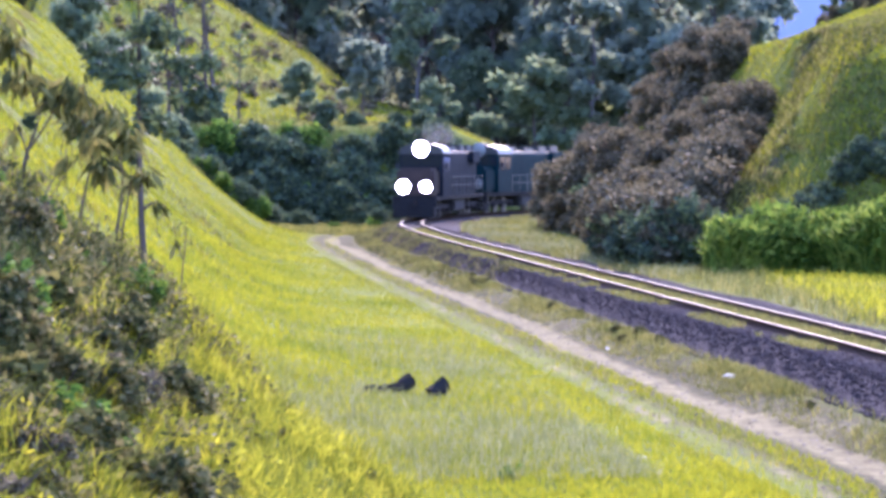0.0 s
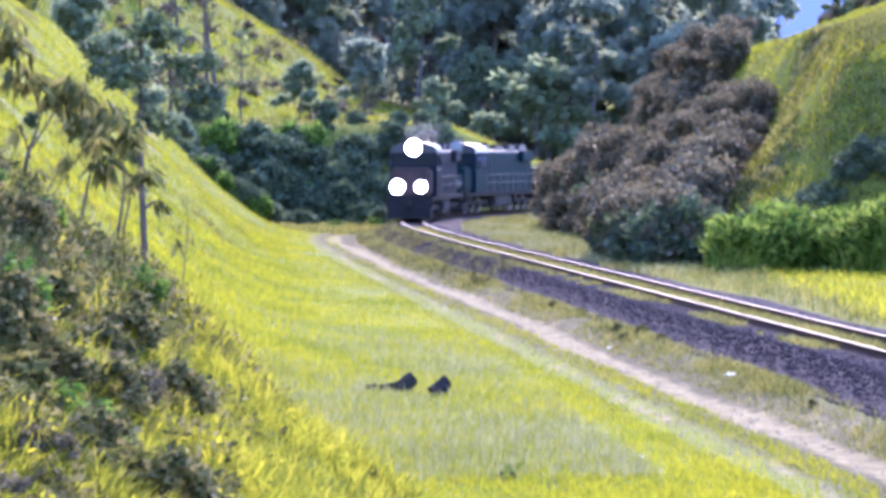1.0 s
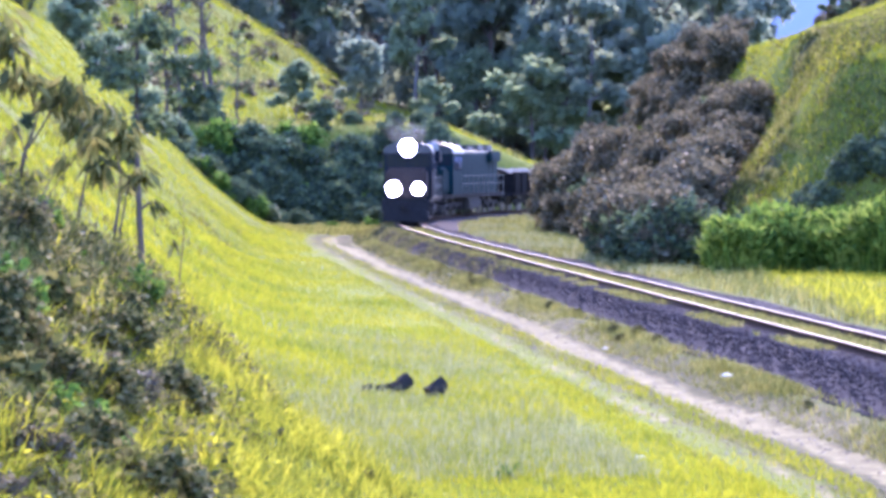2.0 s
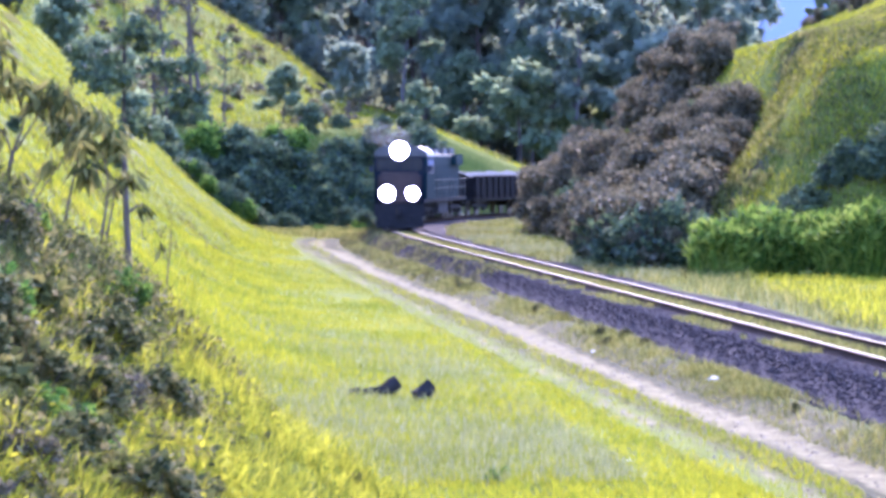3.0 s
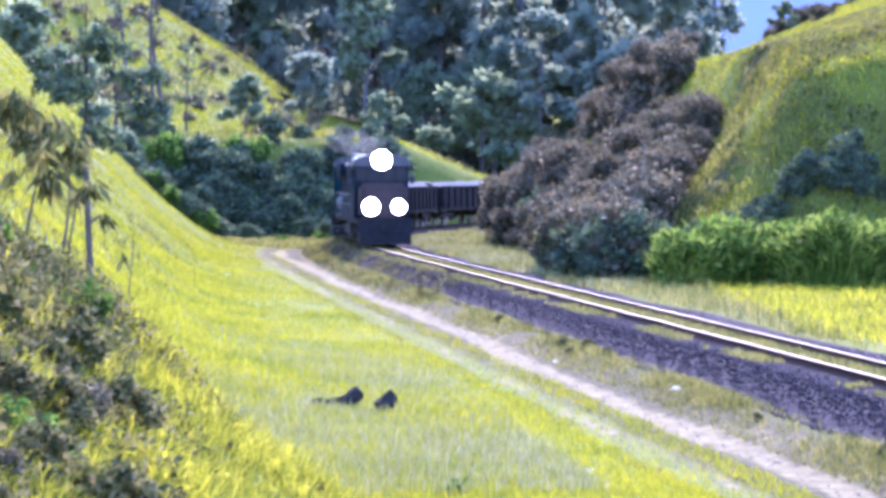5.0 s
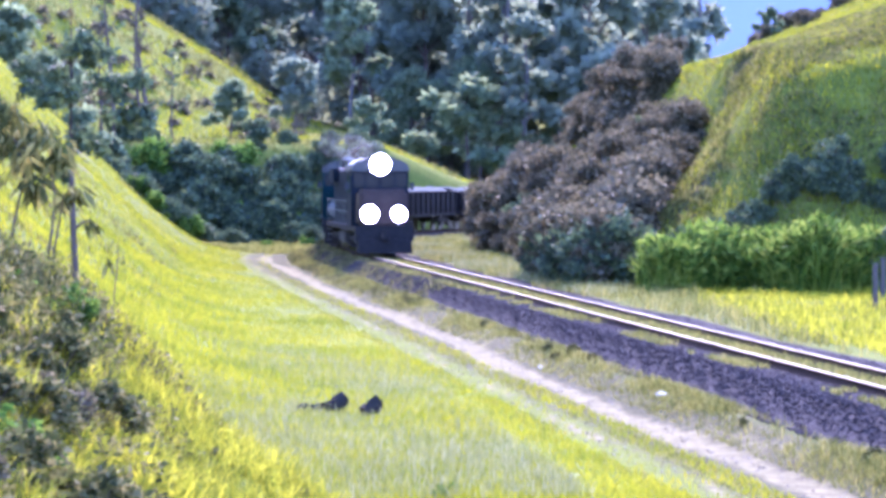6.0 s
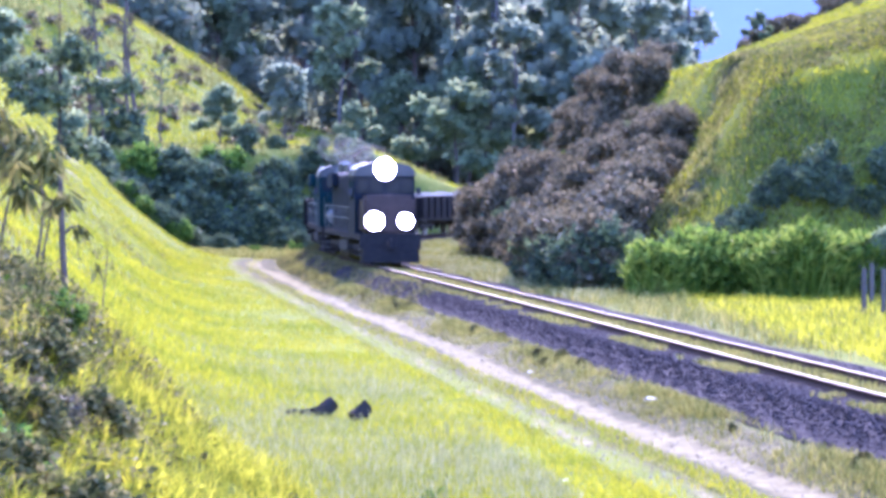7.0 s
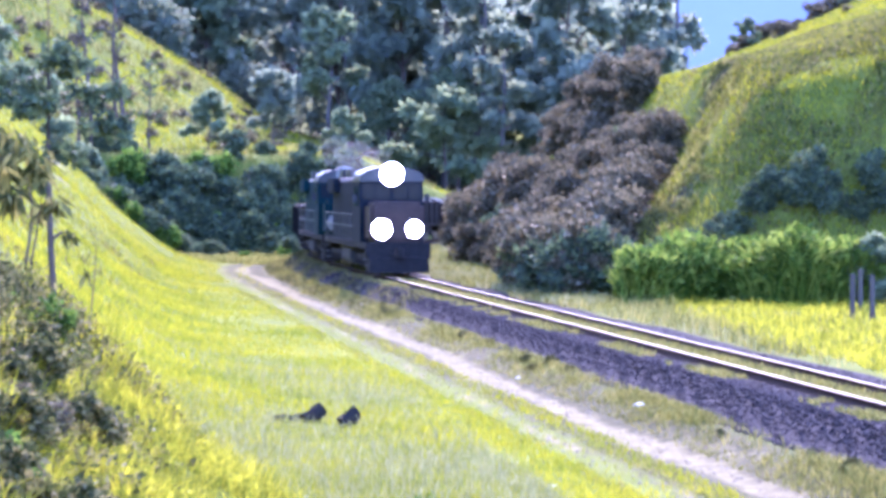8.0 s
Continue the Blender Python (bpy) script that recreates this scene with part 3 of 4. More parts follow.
for x, y, k in ((7.5, 90.8, 1.15), (7.6, 92.6, 1.25), (6.8, 94.0, 1.2), (7.0, 96.0, 1.3)):
    plant(kinds[2], x, y, k, 40 * x, "tall dense dark green bush at the end of the cutting", "shrub", "scrub on the cutting")
for i in range(12):
    plant(kinds[i % 2], 9.0 + 0.25 * i + random.uniform(-0.4, 0.4), 103 + 0.75 * i + random.uniform(-1, 1), random.uniform(0.45, 0.65), random.uniform(0, 360),
          "low russet scrub on the hill's shoulder", "shrub", "scrub on the hill")
for i in range(44):
    y = random.uniform(108, 142)
    x = 8.8 + 0.12 * (y - 110) + random.uniform(-2.6, 2.6)
    plant(kinds[i % 2], x, y, random.uniform(0.5, 0.9), random.uniform(0, 360), "low russet scrub on the hill's shoulder", "shrub", "scrub on the hill")
for i in range(44):
    x = 9.6 + 14 * (i % 22) / 22 + random.uniform(-0.3, 0.3)
    plant(kinds[2], x, (91.0 if i < 22 else 93.2) + random.uniform(0, 0.8), random.uniform(0.5, 0.75), random.uniform(0, 360),
          "dark green scrub on the steep shaded bank", "shrub", "scrub on the bank", 0.3)
for i in range(22):
    x, y = random.uniform(20.5, 30), random.uniform(138, 156)
    plant(kinds[i % 2], x, y, random.uniform(0.3, 0.6), random.uniform(0, 360), "low brown scrub on the eroded rise behind the hill", "shrub", "scrub on the hill", 0.5)
# scrub on the back slope of the cutting
green = [shrub(LEAF, 2900, 0.18, (1.6, 1.5, 1.3), 20), shrub(LEAF, 2700, 0.19, (1.3, 1.3, 1.6), 17), shrub(BRIGHT, 2600, 0.17, (1.5, 1.4, 1.1), 13)]
for i in range(92):
    x = -20 + 21 * random.random()
    y = 175.5 + 0.55 * (x + 8) + random.uniform(-0.8, 6.6)
    plant(green[random.choice((0, 0, 1, 1, 2))], x, y, random.uniform(0.85, 1.35), random.uniform(0, 360), "dark green bushes on the slope of the cutting", "shrub", "bushes behind the track", 0.3)
for i in range(13):
    k = i / 12
    plant(green[(0, 2, 0)[i % 3]], -13.4 + 4.0 * k + random.uniform(-0.3, 0.3), 151 + random.uniform(0, 5), 0.5 + 0.22 * random.random(), random.uniform(0, 360),
          "rounded green bush at the end of the slope", "shrub", "bushes at the slope's end")
for i in range(16):
    x, y = random.uniform(-13, -3.5), random.uniform(164, 173)
    plant(green[i % 3], x, y, random.uniform(0.3, 0.6), random.uniform(0, 360), "low green bush at the foot of the cutting", "shrub", "bushes behind the track", 0.2)
for i in range(12):
    x = random.uniform(-17, 0)
    plant(green[i % 2], x, 183.5 + 0.55 * (x + 8) + random.uniform(0, 3), random.uniform(0.45, 0.8), random.uniform(0, 360), "dark bush on the edge of the terrace", "shrub", "bushes behind the track", 0.2)
c = []
for i in range(110):
    x, y = random.uniform(-34, -6), random.uniform(192, 242)
    k = random.uniform(0.35, 0.9)
    c.append(clumps(rng, 130, 6, (k * 1.3, k, k * 0.7)) + np.array((x, y, float(height(x, y)) + 0.4 * k)))
v, q = leaves(rng, np.concatenate(c), 0.2, 1.6, 0.2)
tagged(quick_mesh("hillside_scrub", v, q, RUSSET), "low brownish scrub scattered over the far grassy hillside", "scrub", kind="stuff")
for i in range(5):
    y = random.uniform(62, 150)
    plant(green[i % 3], float(foot_left(y)) - random.uniform(2.5, 6.0), y, random.uniform(0.16, 0.34), random.uniform(0, 360),
          "small dark bush on the sunlit grassy slope", "shrub", "bushes on the slope", 0.1)
for k in kinds + green:
    remove(k)

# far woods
woods = [tree(HAZED_GUM, BARK, 17, 4.2, 2300, 0.62, 4, 0.0, 0.25), tree(HAZED_GUM, PALE_BARK, 21, 3.8, 2300, 0.6, 4, 0.03, 0.3), tree(HAZED_GUM, BARK, 13, 4.6, 2200, 0.6, 5, -0.02, 0.3),
         tree(HAZED_WOODLEAF, BARK, 11, 4.8, 2600, 0.6, 5, 0.02, 0.2), tree(HAZED_WOODLEAF, PALE_BARK, 15, 3.6, 2200, 0.5, 4, 0.02, 0.3)]
count = 0
while count < 285:
    y = 222 + 330 * random.random() ** 1.4
    r = random.uniform(-0.17, 0.112)
    x = r * y
    if y < 268 and x < -2:
        continue
    k = random.choice((0, 0, 1, 1, 2, 2, 3, 3, 4))
    plant(woods[k], x, y, random.uniform(0.7, 1.15), random.uniform(0, 360), "tall pale-trunked tree in the hazy wood on the far hill" if k < 2 else "dense leafy tree in the wood on the far hill", "tree", "far wood")
    count += 1
# undergrowth of the far wood, in the same haze-paled leaf colour
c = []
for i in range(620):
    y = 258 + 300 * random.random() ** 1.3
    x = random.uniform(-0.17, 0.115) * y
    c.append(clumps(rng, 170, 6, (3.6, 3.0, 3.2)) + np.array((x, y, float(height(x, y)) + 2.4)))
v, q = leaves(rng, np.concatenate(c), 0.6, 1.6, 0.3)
tagged(quick_mesh("undergrowth", v, q, HAZED_GUM), "dense undergrowth of the far wood, paled blue-green for haze", "undergrowth", kind="stuff")
# trees on the hillside and on the terrace
plant(woods[3], -10.0, 196, 0.36, 20, "small round olive-green tree on the terrace", "tree")
for tx, ty, k in ((-20.0, 172, 0.55), (-18.0, 174.5, 0.45), (-22.5, 171, 0.6), (-16.6, 176, 0.36)):
    plant(woods[3], tx, ty, k, 33 * tx, "leafy dark green tree in the gully behind the slope", "tree", "trees in the gully")
plant(woods[3], -0.6, 192, 0.3, 80, "small dark tree on the terrace edge", "tree")
plant(woods[2], -5.6, 199, 0.42, 140, "slender tree at the end of the hillside", "tree")
for x, y, k in ((20.6, 148, 0.15), (25.6, 147, 0.12)):
    plant(woods[3], x, y, k, 30 * x, "small tree on the rise behind the hill", "tree", "trees on the crest")
plant(woods[3], 16.0, 87, 0.24, 10, "small leafy tree beside the fence posts", "tree", sink=0.6)
for k in woods:
    remove(k)
bare = [tree(LEAF, BARK, 8.5, 1.7, 0, 0.3, 4, 0.03, 0.35), tree(LEAF, BARK, 7.5, 1.5, 160, 0.2, 3, -0.03, 0.3)]
for x, y, k, s in ((-15.0, 182, 0, 1.3), (-16.8, 180, 0, 1.25), (-15.7, 186, 0, 1.2), (-17.8, 183, 1, 1.1), (-13.6, 190, 1, 0.8), (-20.5, 178, 0, 1.3)):
    plant(bare[k], x, y, s, 50 * k + 17 * y, "thin bare dead tree on the hillside", "tree", "bare trees")
for k in bare:
    remove(k)

# saplings with large drooping leaves on the near bank
BIGLEAF = surface("large_leaf", [(0.06, 0.07, 0.02), (0.14, 0.145, 0.04), (0.27, 0.24, 0.07)], 1.5, 0.8, 0.5, 0, 4, translucent=0.35, random_by="island", spread=0.6)


def sapling(x, y, top, lean, stem, tufts, label):
    """A thin stem from the ground to the height top, with tufts of hanging leaves."""
    ob = tagged(new("sapling"), label, "sapling", "saplings on the bank")
    z = float(height(x, y)) - 0.1
    ob.location = (x, y, z)
    tall = top - z
    pts = [(lean * tall * k * k + 0.05 * math.sin(6 * k + x), 0, tall * k) for k in (0, 0.2, 0.4, 0.6, 0.8, 1.0)]
    vs, fs = tube(pts, [stem * r for r in (1, 0.9, 0.75, 0.6, 0.42, 0.2)], 7)
    c = []
    for k, dx, dz, r, n in tufts:
        p = Vector((lean * tall * k * k, 0, tall * k))
        e = p + Vector((dx, random.uniform(-0.2, 0.2), dz))
        tv, tf = tube([tuple(p), tuple((p + e) / 2 + Vector((0, 0, 0.05))), tuple(e)], [stem * 0.4, stem * 0.3, stem * 0.12], 5)
        fs += [tuple(j + len(vs) for j in f) for f in tf]
        vs += tv
        if n:
            n = int(n * 1.1)
            c.append(unit(rng, n) * rng.uniform(0.2, 1, (n, 1)) * np.array((r, r, r * 0.7)) + np.array(e))
    quick_mesh("stem", vs, fs, BARK, ob)
    if c:
        v, q = leaves(rng, np.concatenate(c), 0.07, 3.6, 1.2)
        quick_mesh("foliage", v, q, BIGLEAF, ob)
    return ob


slender = sapling(-4.75, 45, 6.3, -0.02, 0.07, [(0.45, -0.25, 0.2, 0.12, 14), (0.42, 0.25, 0.1, 0.15, 20)], "slender tree with a dark leafy crown on the bank")
c = np.concatenate([clumps(rng, 420, 7, (0.62, 0.5, 0.36)) + np.array(p) for p in ((-0.75, 0, 4.3), (0.1, 0.3, 4.2), (0.85, 0, 4.45), (-0.3, -0.2, 4.9), (0.55, 0.1, 5.1), (-0.75, 0.1, 5.3), (0.1, 0, 5.7))])
v, q = leaves(rng, c, 0.075, 1.9, 0.6)
quick_mesh("crown", v, q, LEAF, slender)
sapling(-4.05, 27.5, 3.75, 0.1, 0.03, [(0.5, -0.15, 0.35, 0.1, 6), (0.6, 0.45, 0.6, 0.25, 46), (0.9, 0.25, 0.25, 0.26, 50), (1, -0.1, 0.3, 0.24, 46)], "sapling with clusters of large drooping leaves")
sapling(-3.75, 29.5, 3.5, 0.05, 0.025, [(0.8, 0.1, 0.25, 0.22, 40), (1, 0.12, 0.25, 0.25, 46), (1, -0.2, 0.2, 0.25, 40)], "sapling with clusters of large drooping leaves")
sapling(-3.3, 29.0, 3.35, -0.04, 0.022, [(0.7, -0.15, 0.3, 0.2, 30), (1, 0.1, 0.2, 0.24, 40)], "sapling with clusters of large drooping leaves")
sapling(-4.35, 26.5, 4.5, 0.0, 0.03, [(0.75, 0.3, 0.2, 0.3, 60), (0.85, -0.2, 0.2, 0.3, 60), (1, 0.1, 0.1, 0.3, 60)], "sapling with clusters of large drooping leaves")
sapling(-3.95, 28.0, 2.9, -0.12, 0.02, [(0.5, 0.5, 0.7, 0.1, 8), (0.65, -0.35, 0.4, 0.12, 10), (0.8, 0.3, 0.45, 0.14, 14), (1, -0.15, 0.2, 0.16, 20)], "thin forked sapling with a few hanging leaves")
sapling(-3.5, 31.0, 3.3, 0.03, 0.02, [(0.75, 0.15, 0.2, 0.16, 24), (1, -0.05, 0.15, 0.2, 32)], "sapling with clusters of large drooping leaves")
sapling(-4.2, 24.5, 3.6, -0.05, 0.02, [(0.7, -0.2, 0.1, 0.2, 24), (1, 0.05, 0.1, 0.24, 34)], "sapling with reddish-brown hanging leaves")
sapling(-3.45, 37, 2.75, 0.02, 0.02, [(0.3, -0.45, 0.15, 0.1, 0), (0.35, 0.12, 0.2, 0.14, 18), (0.7, -0.1, 0.2, 0.1, 8)], "thin leafless sapling on the bank")

# brush on the near bank
brush = [shrub(RUSSET, 1500, 0.045, (0.5, 0.5, 0.32), 9, 0.2, 0), shrub(DULL, 1500, 0.05, (0.45, 0.5, 0.35), 9, 0.2, 0), shrub(BIGLEAF, 420, 0.09, (0.35, 0.35, 0.3), 7, 0.2, 0), shrub(BRIGHT, 900, 0.05, (0.4, 0.4, 0.3), 8, 0.0, 0)]
for i in range(150):
    y = random.uniform(13.5, 27)
    x = float(foot_left(y)) - (random.uniform(2.4, 5.0) if y < 22 else random.uniform(3.0, 6.2))
    plant(brush[random.choice((0, 1, 1, 1, 2, 3))], x, y, random.uniform(0.3, 0.85), random.uniform(0, 360), "dull brownish weedy brush on the near bank", "brush", "brush on the bank", 0.05)
for i in range(26):
    y = random.uniform(15, 33)
    x = float(foot_left(y)) - random.uniform(0.2, 3.2)
    plant(brush[random.choice((1, 3))], x, y, random.uniform(0.2, 0.42), random.uniform(0, 360), "leafy green weed among the bank's grass", "weed", "weeds on the bank", 0.03)
for x, y in ((0.84, 36.4), (1.0, 36.9), (-3.3, 56.8)):
    plant(brush[3], x, y, random.uniform(0.25, 0.5), random.uniform(0, 360), "small dark leafy weed in the meadow", "weed", "weeds in the meadow", 0.05)
for i in range(26):
    y = random.uniform(38, 110)
    plant(brush[1], float(track_x(y)) - random.uniform(1.95, 2.5), y, random.uniform(0.2, 0.45), random.uniform(0, 360), "leafy weed at the foot of the ballast", "weed", "weeds beside the ballast", 0.05)
for k in brush:
    remove(k)

# cane thicket in front of the hill
CANE = surface("cane_leaf", [(0.065, 0.12, 0.02), (0.15, 0.24, 0.03), (0.31, 0.37, 0.06)], 0.5, 0.8, 0.5, 0, 5, translucent=0.45, random_by="island", spread=0.45)
x = 8.2 + 8.9 * rng.random(6000)
y = 86.2 + 2.6 * rng.random(6000) + 0.5 * np.sin(x * 1.3)
tall = (1.6 + 0.8 * waves(x, y, 0.9, 2.0)) * (0.75 + 0.25 * smooth(8.6, 10.5, x))
v, q = blades(rng, x, y, tall * rng.uniform(0.5, 1.15, 6000), 0.09, 0.8)
tagged(quick_mesh("cane_thicket", v, q, CANE), "dense thicket of tall bright green cane grass", "cane thicket", kind="stuff")

x = 8.2 + 8.9 * rng.random(14000)
y = 86.0 + 2.8 * rng.random(14000) + 0.5 * np.sin(x * 1.3)
z = height(x, y) + (1.7 + 0.8 * waves(x, y, 0.9, 2.0)) * rng.random(14000) ** 0.6 * (0.75 + 0.25 * smooth(8.6, 10.5, x))
v, q = leaves(rng, np.stack([x, y, z], -1), 0.12, 2.6, -0.1)
tagged(quick_mesh("cane_foliage", v, q, CANE), "broad bright green leaves among the cane", "cane thicket", kind="stuff")

# ---------------------------------------------------------------- small things
ROT = surface("charred_wood", [(0.015, 0.014, 0.013), (0.05, 0.045, 0.04)], 6, 0.9, bump=0.6)
for x, y, r, turn, tilt in ((-0.70, 49.9, 0.17, 20, 34), (-0.08, 48.9, 0.16, 30, 36), (-1.05, 50.2, 0.08, 0, 10), (-1.3, 50.4, 0.07, 40, 10)):
    bm = bmesh.new()
    bmesh.ops.create_cone(bm, cap_ends=True, segments=11, radius1=r, radius2=r * 0.7, depth=r * 2.3, matrix=pose(0, 0, 0, 0, 90 - tilt, turn))
    bmesh.ops.subdivide_edges(bm, edges=bm.edges[:], cuts=2, use_grid_fill=True)
    for vert in bm.verts:
        vert.co += Vector(noise.noise_vector(vert.co * 5 + Vector((x, y, 0)))) * r * 0.35
    me = bpy.data.meshes.new("log")
    bm.to_mesh(me)
    bm.free()
    me.materials.append(ROT)
    ob = tagged(new("log", me), "short charred log lying in the meadow grass", "log", "logs in the meadow")
    ob.location = (x, y, float(height(x, y)) + r * 0.75)
WHITE = surface("white_litter", [(0.6, 0.58, 0.54), (0.8, 0.78, 0.74)], 8, 0.7)
for x, y, r in ((5.15, 50.6, 0.11), (2.75, 38.8, 0.075), (3.55, 60.5, 0.06)):
    bm = bmesh.new()
    bmesh.ops.create_icosphere(bm, subdivisions=2, radius=r)
    for vert in bm.verts:
        vert.co += Vector(noise.noise_vector(vert.co * 9 + Vector((x, y, 0)))) * r * 0.5
        vert.co.z *= 0.45
    me = bpy.data.meshes.new("stone")
    bm.to_mesh(me)
    bm.free()
    me.materials.append(WHITE)
    ob = tagged(new("stone", me), "pale flat stone lying beside the dirt track", "stone", "pale stones")
    ob.location = (x, y, float(height(x, y)) + r * 0.2)
POSTWOOD = surface("post_wood", [(0.07, 0.06, 0.055), (0.16, 0.14, 0.12)], 5, 0.9)
for x, y in ((13.4, 75.5), (13.75, 74.5), (14.6, 81)):
    bm = bmesh.new()
    bmesh.ops.create_cone(bm, cap_ends=True, segments=9, radius1=0.08, radius2=0.07, depth=1.6, matrix=Matrix.Translation((0, 0, 0.45)))
    me = bpy.data.meshes.new("fence_post")
    bm.to_mesh(me)
    bm.free()
    me.materials.append(POSTWOOD)
    ob = tagged(new("fence_post", me), "weathered grey wooden fence post in the grass", "fence post", "fence posts")
    ob.location = (x, y, float(height(x, y)))

# hazy mountain in the distance: the haze is its blue colour and faint glow
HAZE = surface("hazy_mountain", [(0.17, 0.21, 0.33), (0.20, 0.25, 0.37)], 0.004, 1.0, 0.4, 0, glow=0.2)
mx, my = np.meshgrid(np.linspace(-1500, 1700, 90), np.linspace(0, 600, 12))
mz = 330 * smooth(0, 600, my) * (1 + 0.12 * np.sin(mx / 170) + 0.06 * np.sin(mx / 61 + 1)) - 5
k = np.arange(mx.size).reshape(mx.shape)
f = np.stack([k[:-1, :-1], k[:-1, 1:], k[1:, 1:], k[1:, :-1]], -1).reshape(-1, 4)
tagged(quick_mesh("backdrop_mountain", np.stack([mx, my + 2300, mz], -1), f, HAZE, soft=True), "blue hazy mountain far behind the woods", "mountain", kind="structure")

# ---------------------------------------------------------------- the train
FRONT = surface("front_paint", [(0.06, 0.043, 0.037), (0.092, 0.066, 0.056)], 2.5, 0.5, bump=0.05)
NAVY = surface("dark_blue_paint", [(0.008, 0.012, 0.02), (0.02, 0.026, 0.036)], 2.0, 0.6, bump=0.05)
TEAL = surface("teal_paint", [(0.004, 0.022, 0.028), (0.008, 0.037, 0.044)], 1.5, 0.6, bump=0.05)
ROOF = surface("roof_paint", [(0.03, 0.032, 0.034), (0.06, 0.062, 0.065)], 2.0, 0.35, bump=0.05)
IRON = surface("grimy_iron", [(0.015, 0.015, 0.017), (0.05, 0.045, 0.042)], 4.0, 0.7, bump=0.2)
TANK = surface("grey_tank", [(0.035, 0.035, 0.038), (0.08, 0.08, 0.084)], 3.0, 0.6, bump=0.1)
RUST = surface("wagon_paint", [(0.010, 0.009, 0.010), (0.026, 0.022, 0.021)], 1.5, 0.75, bump=0.15)
LOAD = surface("bulk_load", [(0.07, 0.075, 0.075), (0.16, 0.17, 0.165)], 2.0, 0.95, bump=0.5)
RAILING = surface("railing_paint", [(0.09, 0.09, 0.08), (0.16, 0.16, 0.145)], 5, 0.5, bump=0)
BEAM = surface("lamp_beam", [(1.0, 0.96, 0.92), (1.0, 0.96, 0.92)], 1, 0.4, bump=0, glow=9.0)
UNLIT = surface("lamp_glass", [(0.22, 0.22, 0.21), (0.3, 0.3, 0.28)], 4, 0.15, bump=0)
GLASS = bpy.data.materials.new("window_glass")
GLASS.use_nodes = True
GLASS.node_tree.nodes["Principled BSDF"].inputs["Base Color"].default_value = (0.02, 0.025, 0.03, 1)
GLASS.node_tree.nodes["Principled BSDF"].inputs["Roughness"].default_value = 0.06
GLASS.node_tree.nodes["Principled BSDF"].inputs["Specular IOR Level"].default_value = 0.25


for m in (FRONT, NAVY, TEAL, IRON, TANK, RUST):
    m.node_tree.nodes["Principled BSDF"].inputs["Specular IOR Level"].default_value = 0.05


def arch(bm, half, y0, y1, z0, side, crown, steps=9):
    """A body with upright sides and an arched roof, closed at both ends."""
    prof = [(-half, z0), (-half, side)] + [(-half * math.cos(math.pi * k / steps), side + (crown - side) * math.sin(math.pi * k / steps) ** 0.8) for k in range(1, steps)] + [(half, side), (half, z0)]
    a = [bm.verts.new((x, y0, z)) for x, z in prof]
    b = [bm.verts.new((x, y1, z)) for x, z in prof]
    n = len(prof)
    for i in range(n):
        j = (i + 1) % n
        bm.faces.new((a[j], a[i], b[i], b[j]))
    bm.faces.new(a)
    bm.faces.new(b[::-1])
    bmesh.ops.recalc_face_normals(bm, faces=bm.faces[:])


def bogie(parent, y, wheels, gap):
    """A bogie frame with its wheels as parts."""
    bm = bmesh.new()
    for sx in (-1, 1):
        box(bm, sx * 0.92 - 0.07, sx * 0.92 + 0.07, y - gap * (wheels - 1) / 2 - 0.5, y + gap * (wheels - 1) / 2 + 0.5, 0.48, 0.74, 0.03)
        for k in range(wheels):
            yy = y + (k - (wheels - 1) / 2) * gap
            box(bm, sx * 0.98 - 0.08, sx * 0.98 + 0.08, yy - 0.16, yy + 0.16, 0.3, 0.62, 0.03)
    box(bm, -0.9, 0.9, y - 0.25, y + 0.25, 0.5, 0.8, 0.03)
    frame_part = part("bogie", bm, IRON, parent, "grimy black bogie frame")
    for k in range(wheels):
        for sx in (-1, 1):
            bm = bmesh.new()
            yy = y + (k - (wheels - 1) / 2) * gap
            disc(bm, sx * 0.55, yy, 0.46, 0.46, 0.09, "X", 24)
            disc(bm, sx * 0.505, yy, 0.46, 0.49, 0.025, "X", 24)
            disc(bm, sx * 0.62, yy, 0.46, 0.13, 0.1, "X", 12)
            part("wheel", bm, STEEL, frame_part)


def lamp(parent, x, y, z, r, lit, body):
    bm = bmesh.new()
    disc(bm, x, y + 0.08, z, r * 1.08, 0.16, "Y", 28)
    shell = part("headlamp", bm, body, parent)
    bm = bmesh.new()
    disc(bm, x, y - 0.012, z, r, 0.03, "Y", 28, r * 0.98)
    bmesh.ops.create_uvsphere(bm, u_segments=20, v_segments=8, radius=r, matrix=Matrix.Translation((x, y - 0.01, z)) @ Matrix.Diagonal((0.97, 0.22, 0.97, 1)))
    part("lens", bm, BEAM if lit else UNLIT, shell, "glowing white lamp lens, oversized for glare" if lit else "")


